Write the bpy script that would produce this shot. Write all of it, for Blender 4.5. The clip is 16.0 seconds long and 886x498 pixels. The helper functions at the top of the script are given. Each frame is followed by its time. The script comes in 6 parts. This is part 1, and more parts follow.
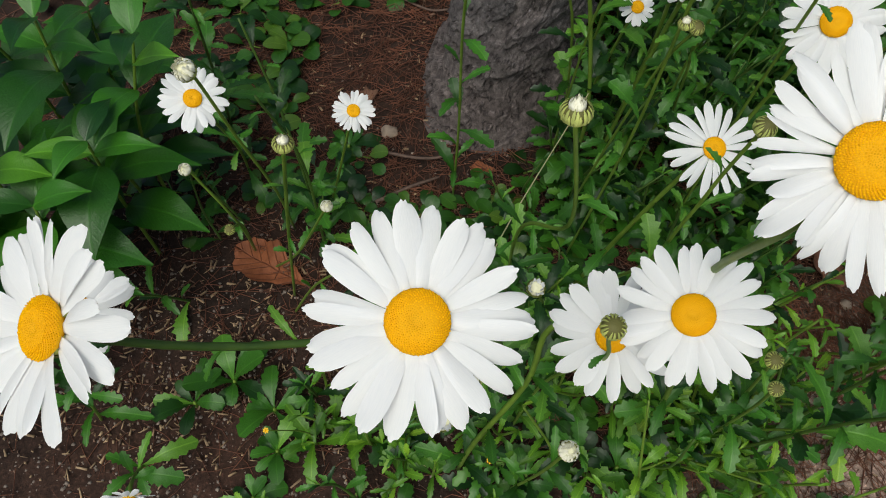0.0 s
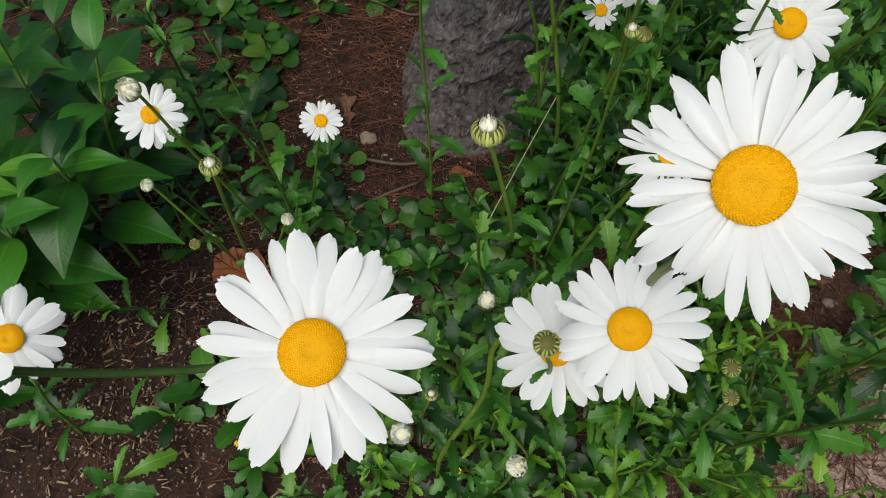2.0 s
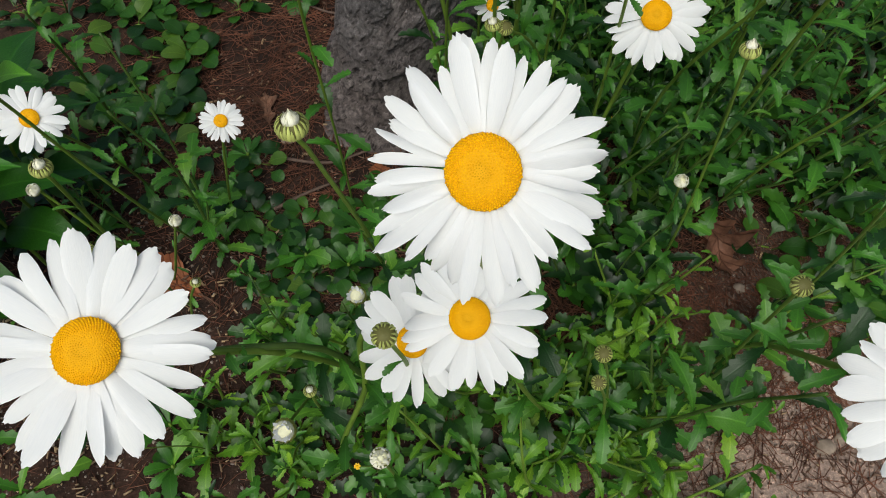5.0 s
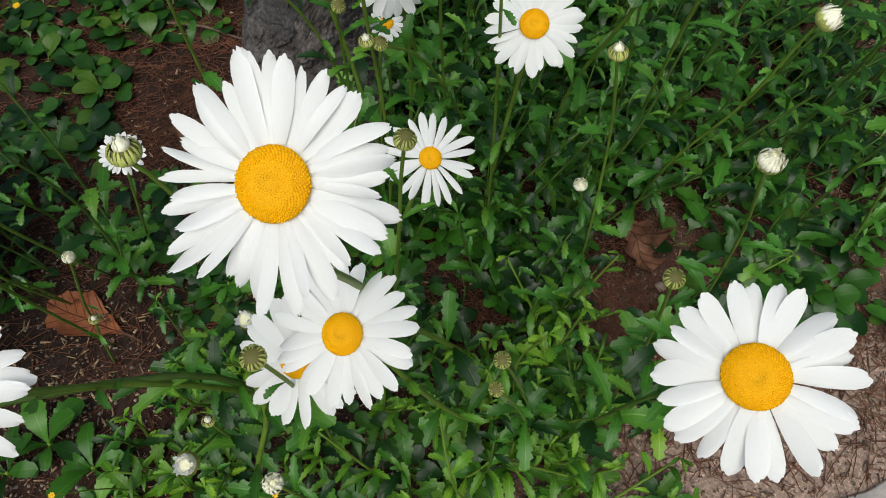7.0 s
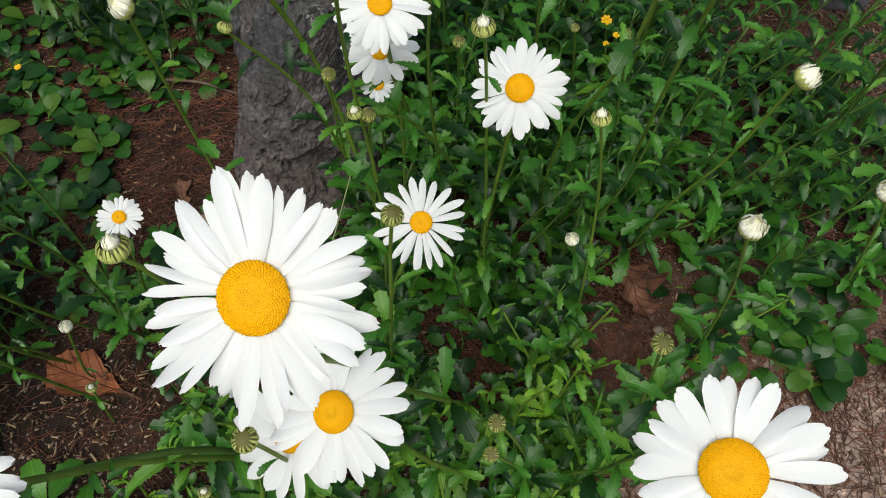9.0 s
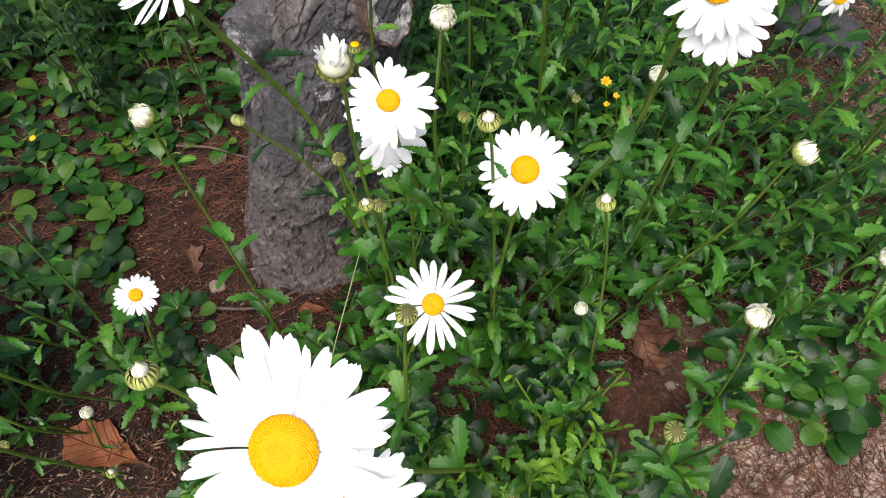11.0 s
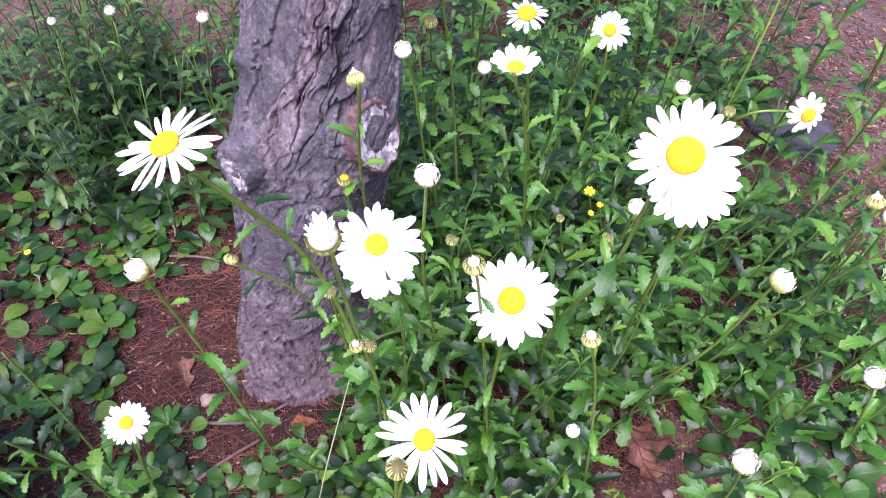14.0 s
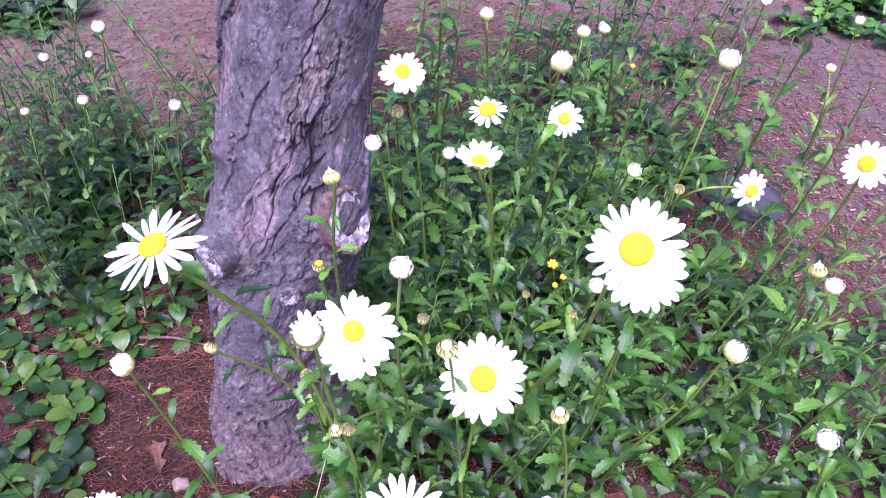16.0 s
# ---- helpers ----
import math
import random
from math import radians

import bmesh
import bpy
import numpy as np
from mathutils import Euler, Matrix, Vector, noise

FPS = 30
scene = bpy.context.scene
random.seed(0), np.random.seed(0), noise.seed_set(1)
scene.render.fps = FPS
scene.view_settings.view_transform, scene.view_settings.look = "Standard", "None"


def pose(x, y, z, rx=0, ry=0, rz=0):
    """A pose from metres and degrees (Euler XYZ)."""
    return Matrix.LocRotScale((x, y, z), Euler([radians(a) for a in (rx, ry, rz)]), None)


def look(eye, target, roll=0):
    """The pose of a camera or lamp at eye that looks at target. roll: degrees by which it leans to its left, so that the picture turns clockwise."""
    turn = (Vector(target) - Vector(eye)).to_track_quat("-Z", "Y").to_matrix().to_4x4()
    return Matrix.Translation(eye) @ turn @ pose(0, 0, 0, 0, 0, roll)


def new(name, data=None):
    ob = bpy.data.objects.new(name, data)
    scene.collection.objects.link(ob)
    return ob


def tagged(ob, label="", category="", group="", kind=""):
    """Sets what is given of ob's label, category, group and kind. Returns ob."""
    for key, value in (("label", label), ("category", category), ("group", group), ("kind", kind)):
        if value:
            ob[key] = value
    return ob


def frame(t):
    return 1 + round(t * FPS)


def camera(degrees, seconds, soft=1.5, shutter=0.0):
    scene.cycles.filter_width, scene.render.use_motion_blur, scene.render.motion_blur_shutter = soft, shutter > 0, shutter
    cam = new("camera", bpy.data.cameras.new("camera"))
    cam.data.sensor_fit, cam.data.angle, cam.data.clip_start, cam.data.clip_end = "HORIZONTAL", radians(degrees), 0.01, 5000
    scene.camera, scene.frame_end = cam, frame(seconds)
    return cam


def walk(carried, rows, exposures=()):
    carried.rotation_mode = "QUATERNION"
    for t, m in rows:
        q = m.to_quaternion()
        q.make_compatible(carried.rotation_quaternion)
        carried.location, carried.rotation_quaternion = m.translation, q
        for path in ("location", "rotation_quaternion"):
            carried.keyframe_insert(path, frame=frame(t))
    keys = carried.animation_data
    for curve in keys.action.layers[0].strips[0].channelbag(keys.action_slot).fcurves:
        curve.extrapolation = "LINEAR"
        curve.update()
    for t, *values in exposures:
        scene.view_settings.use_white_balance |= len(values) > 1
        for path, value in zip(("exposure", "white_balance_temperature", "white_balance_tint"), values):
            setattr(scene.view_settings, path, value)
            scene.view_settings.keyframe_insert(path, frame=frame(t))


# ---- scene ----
cam = camera(63.0, 16.0, 1.0)
PATH = [
    (0, (0.0000, 0.0000, 0.9693), (-0.0447, 0.9490, -0.7906), -2.94),
    (0.5, (0.0094, 0.0046, 0.9710), (-0.0442, 0.9542, -0.7884), -3.83),
    (1, (0.0216, 0.0049, 0.9712), (-0.0359, 0.9566, -0.7869), -4.49),
    (1.5, (0.0298, 0.0062, 0.9717), (-0.0379, 0.9573, -0.7863), -5.01),
    (2, (0.0438, 0.0113, 0.9705), (-0.0233, 0.9561, -0.7910), -5.37),
    (2.5, (0.0600, 0.0146, 0.9704), (0.0016, 0.9557, -0.7933), -5.42),
    (3, (0.0751, 0.0126, 0.9697), (0.0203, 0.9510, -0.7956), -5.26),
    (3.5, (0.0881, 0.0097, 0.9695), (0.0435, 0.9480, -0.7962), -4.34),
    (4, (0.1016, 0.0075, 0.9721), (0.0713, 0.9479, -0.7927), -4.11),
    (4.2, (0.1056, 0.0065, 0.9718), (0.0805, 0.9491, -0.7920), -3.87),
    (6.3, (0.1520, -0.0004, 0.9654), (0.2567, 0.9217, -0.8063), -0.59),
    (6.5, (0.1600, -0.0025, 0.9647), (0.2747, 0.9266, -0.8027), -0.43),
    (7, (0.1715, -0.0037, 0.9674), (0.3025, 0.9680, -0.7757), -0.64),
    (7.5, (0.1773, -0.0044, 0.9730), (0.3124, 0.9885, -0.7579), -1.09),
    (8, (0.1799, 0.0016, 0.9764), (0.3189, 1.0131, -0.7434), -1.27),
    (8.5, (0.1808, 0.0100, 0.9815), (0.3172, 1.0437, -0.7252), -1.96),
    (9, (0.1835, 0.0130, 0.9856), (0.3195, 1.0631, -0.7111), -2.33),
    (9.2, (0.1838, 0.0144, 0.9873), (0.3150, 1.0759, -0.7026), -2.69),
    (11.3, (0.1863, 0.0451, 1.0223), (0.3214, 1.1938, -0.6094), -4.59),
    (11.5, (0.1875, 0.0485, 1.0234), (0.3235, 1.2133, -0.5967), -4.63),
    (12, (0.1894, 0.0543, 1.0353), (0.3397, 1.2610, -0.5526), -4.40),
    (12.5, (0.1954, 0.0599, 1.0414), (0.3500, 1.2826, -0.5338), -4.60),
    (13, (0.1970, 0.0640, 1.0454), (0.3518, 1.3030, -0.5170), -4.96),
    (13.5, (0.1971, 0.0646, 1.0525), (0.3608, 1.3259, -0.4910), -5.08),
    (14, (0.1972, 0.0693, 1.0597), (0.3879, 1.3616, -0.4548), -4.45),
    (14.5, (0.1972, 0.0699, 1.0668), (0.4186, 1.3893, -0.4199), -3.80),
    (15, (0.1970, 0.0697, 1.0793), (0.4508, 1.4259, -0.3686), -3.45),
    (15.5, (0.1963, 0.0657, 1.0887), (0.4775, 1.4424, -0.3346), -3.30),
    (16, (0.1915, 0.0596, 1.0981), (0.5081, 1.4549, -0.2994), -2.87),
]
EXPOSURES = [
    (0.0, -0.15, 6500, 3),
    (4.2, -0.12, 6500, 3),
    (9.2, 0.06, 6500, 3),
    (11.3, 0.76, 6450, 14),
    (12.5, 1.30, 6250, 32),
    (14.0, 1.50, 5650, 48),
    (16.0, 1.57, 5380, 63),
]
walk(cam, [(t, look(eye, target, roll)) for t, eye, target, roll in PATH], EXPOSURES)

# ---------------------------------------------------------------- light
world = bpy.data.worlds.new("overcast_sky")
scene.world = world
world.use_nodes = True
wn = world.node_tree.nodes
sky = wn.new("ShaderNodeTexSky")
sky.sky_type, sky.sun_disc = "NISHITA", False
sky.sun_elevation, sky.sun_rotation = radians(58), radians(200)
sky.air_density, sky.dust_density, sky.ozone_density = 1.0, 4.0, 1.0
world.node_tree.links.new(sky.outputs[0], wn["Background"].inputs[0])
wn["Background"].inputs[1].default_value = 0.10

sun_data = bpy.data.lights.new("sun", "SUN")
sun_data.energy, sun_data.angle, sun_data.color = 2.6, radians(50), (1.0, 0.97, 0.92)
sun = new("sun", sun_data)
sun.matrix_world = look((-0.4, -0.9, 3.0), (0.1, 0.5, 0.0))


# ---------------------------------------------------------------- materials
def material(name, rough=0.6, spec=0.4):
    m = bpy.data.materials.new(name)
    m.use_nodes = True
    b = m.node_tree.nodes["Principled BSDF"]
    b.inputs["Roughness"].default_value = rough
    b.inputs["Specular IOR Level"].default_value = spec
    return m, m.node_tree.nodes, m.node_tree.links, b


def noise_node(n, l, scale, detail=4.0, rough=0.6, stretch=None, coords="Object"):
    tc = n.new("ShaderNodeTexCoord")
    out = tc.outputs[coords]
    if stretch:
        mp = n.new("ShaderNodeMapping")
        mp.inputs["Scale"].default_value = stretch
        l.new(out, mp.inputs[0])
        out = mp.outputs[0]
    t = n.new("ShaderNodeTexNoise")
    t.inputs["Scale"].default_value, t.inputs["Detail"].default_value, t.inputs["Roughness"].default_value = scale, detail, rough
    l.new(out, t.inputs["Vector"])
    return t


def ramp(n, l, source, *stops):
    r = n.new("ShaderNodeValToRGB")
    els = r.color_ramp.elements
    while len(els) < len(stops):
        els.new(0.5)
    for e, (p, c) in zip(els, stops):
        e.position, e.color = p, (*c, 1)
    l.new(source, r.inputs[0])
    return r


def mixed(n, l, fac, a, b, mode="MIX"):
    m = n.new("ShaderNodeMix")
    m.data_type, m.blend_type = "RGBA", mode
    for sock, v in ((m.inputs["Factor"], fac), (m.inputs["A"], a), (m.inputs["B"], b)):
        if isinstance(v, bpy.types.NodeSocket):
            l.new(v, sock)
        elif isinstance(v, tuple):
            sock.default_value = (*v, 1)
        else:
            sock.default_value = v
    return m.outputs["Result"]


def bumped(n, l, bsdf, height, strength, distance):
    bp = n.new("ShaderNodeBump")
    bp.inputs["Strength"].default_value, bp.inputs["Distance"].default_value = strength, distance
    l.new(height, bp.inputs["Height"])
    l.new(bp.outputs[0], bsdf.inputs["Normal"])


def thin(m, n, l, bsdf, colour, share):
    """Lets some light through a thin sheet."""
    tr = n.new("ShaderNodeBsdfTranslucent")
    if isinstance(colour, bpy.types.NodeSocket):
        l.new(colour, tr.inputs[0])
    else:
        tr.inputs[0].default_value = (*colour, 1)
    mx = n.new("ShaderNodeMixShader")
    mx.inputs[0].default_value = share
    l.new(bsdf.outputs[0], mx.inputs[1])
    l.new(tr.outputs[0], mx.inputs[2])
    l.new(mx.outputs[0], n["Material Output"].inputs[0])


def leaf_material(name, dark, light, tip, rough=0.5, through_share=0.17, per_island=False):
    m, n, l, b = material(name, rough, 0.42)
    if per_island:
        rnd = n.new("ShaderNodeNewGeometry").outputs["Random Per Island"]
    else:
        rnd = n.new("ShaderNodeObjectInfo").outputs["Random"]
    base = ramp(n, l, rnd, (0.0, dark), (0.15, dark), (0.62, light), (0.82, light), (1.0, tip))
    blot = noise_node(n, l, 60.0, 3.0)
    shade = ramp(n, l, blot.outputs["Fac"], (0.3, (0.72, 0.74, 0.7)), (0.7, (1.12, 1.1, 1.05)))
    col = mixed(n, l, 1.0, base.outputs[0], shade.outputs[0], "MULTIPLY")
    l.new(col, b.inputs["Base Color"])
    if per_island:
        l.new(col, b.inputs["Base Color"])
        thin(m, n, l, b, col, through_share)
        fine = noise_node(n, l, 260.0, 3.0)
        bumped(n, l, b, fine.outputs["Fac"], 0.25, 0.0006)
        return m
    # a leaf runs along y from 0 to 1: pale midrib, side veins that slant forward
    tc = n.new("ShaderNodeTexCoord")
    sep = n.new("ShaderNodeSeparateXYZ")
    l.new(tc.outputs["Object"], sep.inputs[0])

    def calc(op, a, c, d=0.0):
        k = n.new("ShaderNodeMath")
        k.operation = op
        for sock, v in zip(k.inputs, (a, c, d)):
            if isinstance(v, bpy.types.NodeSocket):
                l.new(v, sock)
            else:
                sock.default_value = v
        return k.outputs[0]

    ax = calc("ABSOLUTE", sep.outputs["X"], 0.0)
    rib = ramp(n, l, ax, (0.0, (1, 1, 1)), (0.022, (0, 0, 0))).outputs[0]
    slant = calc("MULTIPLY_ADD", ax, -1.3, sep.outputs["Y"])
    side = calc("SINE", calc("MULTIPLY", slant, 52.0), 0.0)
    vein = calc("POWER", calc("MAXIMUM", side, 0.0), 6.0)
    col = mixed(n, l, calc("MULTIPLY", rib, 0.55), col, mixed(n, l, 1.0, col, (2.0, 1.7, 2.0), "MULTIPLY"))
    col = mixed(n, l, calc("MULTIPLY", vein, 0.035), col, mixed(n, l, 1.0, col, (1.7, 1.5, 1.7), "MULTIPLY"))
    l.new(col, b.inputs["Base Color"])
    thin(m, n, l, b, col, through_share)
    fine = noise_node(n, l, 40.0, 3.0)
    relief = calc("MULTIPLY_ADD", vein, -0.22, calc("MULTIPLY_ADD", rib, -1.0, fine.outputs["Fac"]))
    bumped(n, l, b, relief, 0.12, 0.010)
    return m


LEAF = leaf_material("daisy_leaf", (0.009, 0.042, 0.005), (0.052, 0.182, 0.016), (0.125, 0.29, 0.028), 0.38, 0.17)
YOUNG = leaf_material("young_daisy_leaf", (0.040, 0.122, 0.008), (0.120, 0.285, 0.018), (0.22, 0.40, 0.030), 0.40, 0.20)
LEAF_STUFF = leaf_material("daisy_leaf_mass", (0.008, 0.036, 0.005), (0.050, 0.170, 0.016), (0.12, 0.27, 0.028), 0.38, 0.17, per_island=True)
# dusty dark green leaves, lowered further: shade behind the trunk is in the colour
SHADED_BACK_STUFF = leaf_material("shaded_back_leaf_mass", (0.008, 0.032, 0.006), (0.036, 0.108, 0.015), (0.085, 0.165, 0.026), 0.42, 0.17, per_island=True)
COVER = leaf_material("ground_cover_leaf", (0.008, 0.036, 0.005), (0.034, 0.115, 0.012), (0.085, 0.16, 0.018), 0.34)
BROAD = leaf_material("broad_leaf", (0.008, 0.048, 0.005), (0.040, 0.165, 0.012), (0.085, 0.25, 0.018), 0.38)


def make_stem(name, a, bcol):
    m, n, l, b = material(name, 0.5, 0.4)
    s = noise_node(n, l, 30.0, 3.0)
    c = ramp(n, l, s.outputs["Fac"], (0.3, a), (0.75, bcol))
    l.new(c.outputs[0], b.inputs["Base Color"])
    r = noise_node(n, l, 500.0, 2.0)
    bumped(n, l, b, r.outputs["Fac"], 0.3, 0.0006)
    return m


def make_petal():
    m, n, l, b = material("white_petal", 0.55, 0.3)
    g = noise_node(n, l, 9.0, 2.0, 0.5, (9.0, 0.8, 1.0))
    c = ramp(n, l, g.outputs["Fac"], (0.3, (0.86, 0.87, 0.885)), (0.7, (0.92, 0.92, 0.92)))
    l.new(c.outputs[0], b.inputs["Base Color"])
    bumped(n, l, b, g.outputs["Fac"], 0.08, 0.010)
    thin(m, n, l, b, (0.92, 0.92, 0.93), 0.30)
    return m


def make_plain(name, a, bcol, scale, rough, bump, dist, per_island=False, stretch=None):
    m, n, l, b = material(name, rough, 0.3)
    g = noise_node(n, l, scale, 5.0, 0.65, stretch)
    c = ramp(n, l, g.outputs["Fac"], (0.3, a), (0.7, bcol)).outputs[0]
    if per_island:
        rnd = n.new("ShaderNodeNewGeometry").outputs["Random Per Island"]
        s = ramp(n, l, rnd, (0.0, (0.72, 0.72, 0.72)), (1.0, (1.2, 1.18, 1.15)))
        c = mixed(n, l, 1.0, c, s.outputs[0], "MULTIPLY")
    l.new(c, b.inputs["Base Color"])
    bumped(n, l, b, g.outputs["Fac"], bump, dist)
    return m


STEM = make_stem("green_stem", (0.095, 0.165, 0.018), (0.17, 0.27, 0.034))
# the same stem green at about half value, undergrowth shade put into the colour
SHADED_STEM = make_stem("shaded_leafy_stem", (0.040, 0.085, 0.014), (0.085, 0.15, 0.024))
PETAL = make_petal()
def make_disc():
    m, n, l, b = material("yellow_disc", 0.75, 0.08)
    tc = n.new("ShaderNodeTexCoord")
    far = n.new("ShaderNodeVectorMath")
    far.operation = "LENGTH"
    l.new(tc.outputs["Object"], far.inputs[0])
    age = ramp(n, l, far.outputs["Value"], (0.10, (0.34, 0.20, 0.004)), (0.24, (0.62, 0.32, 0.003)), (0.44, (0.82, 0.415, 0.002)), (0.60, (0.85, 0.44, 0.002)), (0.9, (0.87, 0.475, 0.002)))
    rnd_geo = n.new("ShaderNodeNewGeometry")
    tone = ramp(n, l, rnd_geo.outputs["Random Per Island"], (0.0, (0.84, 0.80, 0.8)), (1.0, (1.02, 1.05, 1.0)))
    l.new(mixed(n, l, 1.0, age.outputs[0], tone.outputs[0], "MULTIPLY"), b.inputs["Base Color"])
    return m


DISC = make_disc()
DISC_BED = make_plain("disc_bed", (0.70, 0.35, 0.003), (0.80, 0.41, 0.004), 200.0, 0.8, 0.2, 0.0005)
BRACT = make_plain("pale_bract", (0.33, 0.39, 0.08), (0.55, 0.59, 0.20), 150.0, 0.55, 0.2, 0.0004, True)
BRACT_EDGE = make_plain("brown_bract_edge", (0.085, 0.085, 0.022), (0.16, 0.15, 0.045), 150.0, 0.6, 0.2, 0.0004)
# deeper cream for the bud core, imitating shadow in the gaps between petals
CREAM_GAP_SHADE = make_plain("gap_shaded_cream_bud", (0.66, 0.65, 0.44), (0.78, 0.77, 0.56), 120.0, 0.6, 0.2, 0.0004)
CREAM = make_plain("cream_bud_petal", (0.80, 0.78, 0.58), (0.91, 0.90, 0.78), 120.0, 0.55, 0.2, 0.0004)
YELLOW = make_plain("yellow_petal", (0.65, 0.36, 0.01), (0.78, 0.48, 0.02), 80.0, 0.6, 0.2, 0.0005)
NEEDLE = make_plain("dry_needle", (0.062, 0.026, 0.016), (0.225, 0.090, 0.052), 30.0, 0.7, 0.1, 0.0005, True)
CHIP = make_plain("wood_chip", (0.06, 0.038, 0.028), (0.25, 0.155, 0.11), 40.0, 0.8, 0.3, 0.001, True)
TAN = make_plain("tan_chip", (0.20, 0.13, 0.075), (0.46, 0.34, 0.21), 40.0, 0.8, 0.2, 0.001, True)
GRAVEL = make_plain("gravel", (0.12, 0.095, 0.08), (0.34, 0.29, 0.25), 60.0, 0.8, 0.3, 0.001, True)
PEBBLE = make_plain("tan_pebble", (0.17, 0.13, 0.10), (0.32, 0.25, 0.19), 70.0, 0.7, 0.3, 0.001)
def make_dry(name, dark, light):
    m, n, l, b = material(name, 0.6, 0.35)
    blot = noise_node(n, l, 5.0, 6.0, 0.65)
    base = ramp(n, l, blot.outputs["Fac"], (0.32, dark), (0.68, light))
    tc = n.new("ShaderNodeTexCoord")
    sep = n.new("ShaderNodeSeparateXYZ")
    l.new(tc.outputs["Object"], sep.inputs[0])
    side = n.new("ShaderNodeMath")
    side.operation = "ABSOLUTE"
    l.new(sep.outputs["X"], side.inputs[0])
    slant = n.new("ShaderNodeMath")
    slant.operation = "MULTIPLY_ADD"
    slant.inputs[1].default_value = -1.1
    l.new(side.outputs[0], slant.inputs[0])
    l.new(sep.outputs["Y"], slant.inputs[2])
    many = n.new("ShaderNodeMath")
    many.operation = "PINGPONG"
    many.inputs[1].default_value = 0.065
    l.new(slant.outputs[0], many.inputs[0])
    least = n.new("ShaderNodeMath")
    least.operation = "MINIMUM"
    l.new(many.outputs[0], least.inputs[0])
    l.new(side.outputs[0], least.inputs[1])
    vein = ramp(n, l, least.outputs[0], (0.0, (1, 1, 1)), (0.012, (0, 0, 0)))
    col = mixed(n, l, vein.outputs[0], base.outputs[0], mixed(n, l, 1.0, base.outputs[0], (0.55, 0.5, 0.5), "MULTIPLY"))
    l.new(col, b.inputs["Base Color"])
    hgt = n.new("ShaderNodeMath")
    hgt.operation = "SUBTRACT"
    l.new(blot.outputs["Fac"], hgt.inputs[0])
    l.new(vein.outputs[0], hgt.inputs[1])
    bumped(n, l, b, hgt.outputs[0], 0.5, 0.01)
    thin(m, n, l, b, col, 0.15)
    return m


DRY = make_dry("dry_leaf", (0.085, 0.040, 0.024), (0.25, 0.125, 0.075))
OAK = make_dry("chestnut_leaf", (0.10, 0.044, 0.027), (0.27, 0.128, 0.080))
RUST = make_dry("rust_leaf", (0.19, 0.058, 0.024), (0.36, 0.125, 0.052))
TWIG = make_plain("dead_twig", (0.065, 0.040, 0.030), (0.15, 0.10, 0.078), 80.0, 0.8, 0.4, 0.001)
STRAW = make_plain("straw", (0.32, 0.30, 0.16), (0.42, 0.40, 0.24), 60.0, 0.7, 0.2, 0.001)
SLAB = make_plain("pale_stone", (0.30, 0.265, 0.25), (0.58, 0.525, 0.49), 45.0, 0.85, 0.8, 0.004)
GREY = make_plain("grey_rock", (0.035, 0.035, 0.038), (0.085, 0.085, 0.09), 35.0, 0.8, 0.6, 0.004)
CUT = make_plain("weathered_cut_wood", (0.07, 0.068, 0.068), (0.52, 0.505, 0.49), 85.0, 0.9, 1.0, 0.006)
HEART = make_plain("blue_grey_heartwood", (0.045, 0.047, 0.060), (0.23, 0.235, 0.275), 70.0, 0.9, 1.0, 0.005)
CUT_RIM = make_plain("red_brown_inner_bark", (0.026, 0.016, 0.014), (0.20, 0.125, 0.105), 60.0, 0.9, 1.0, 0.008)


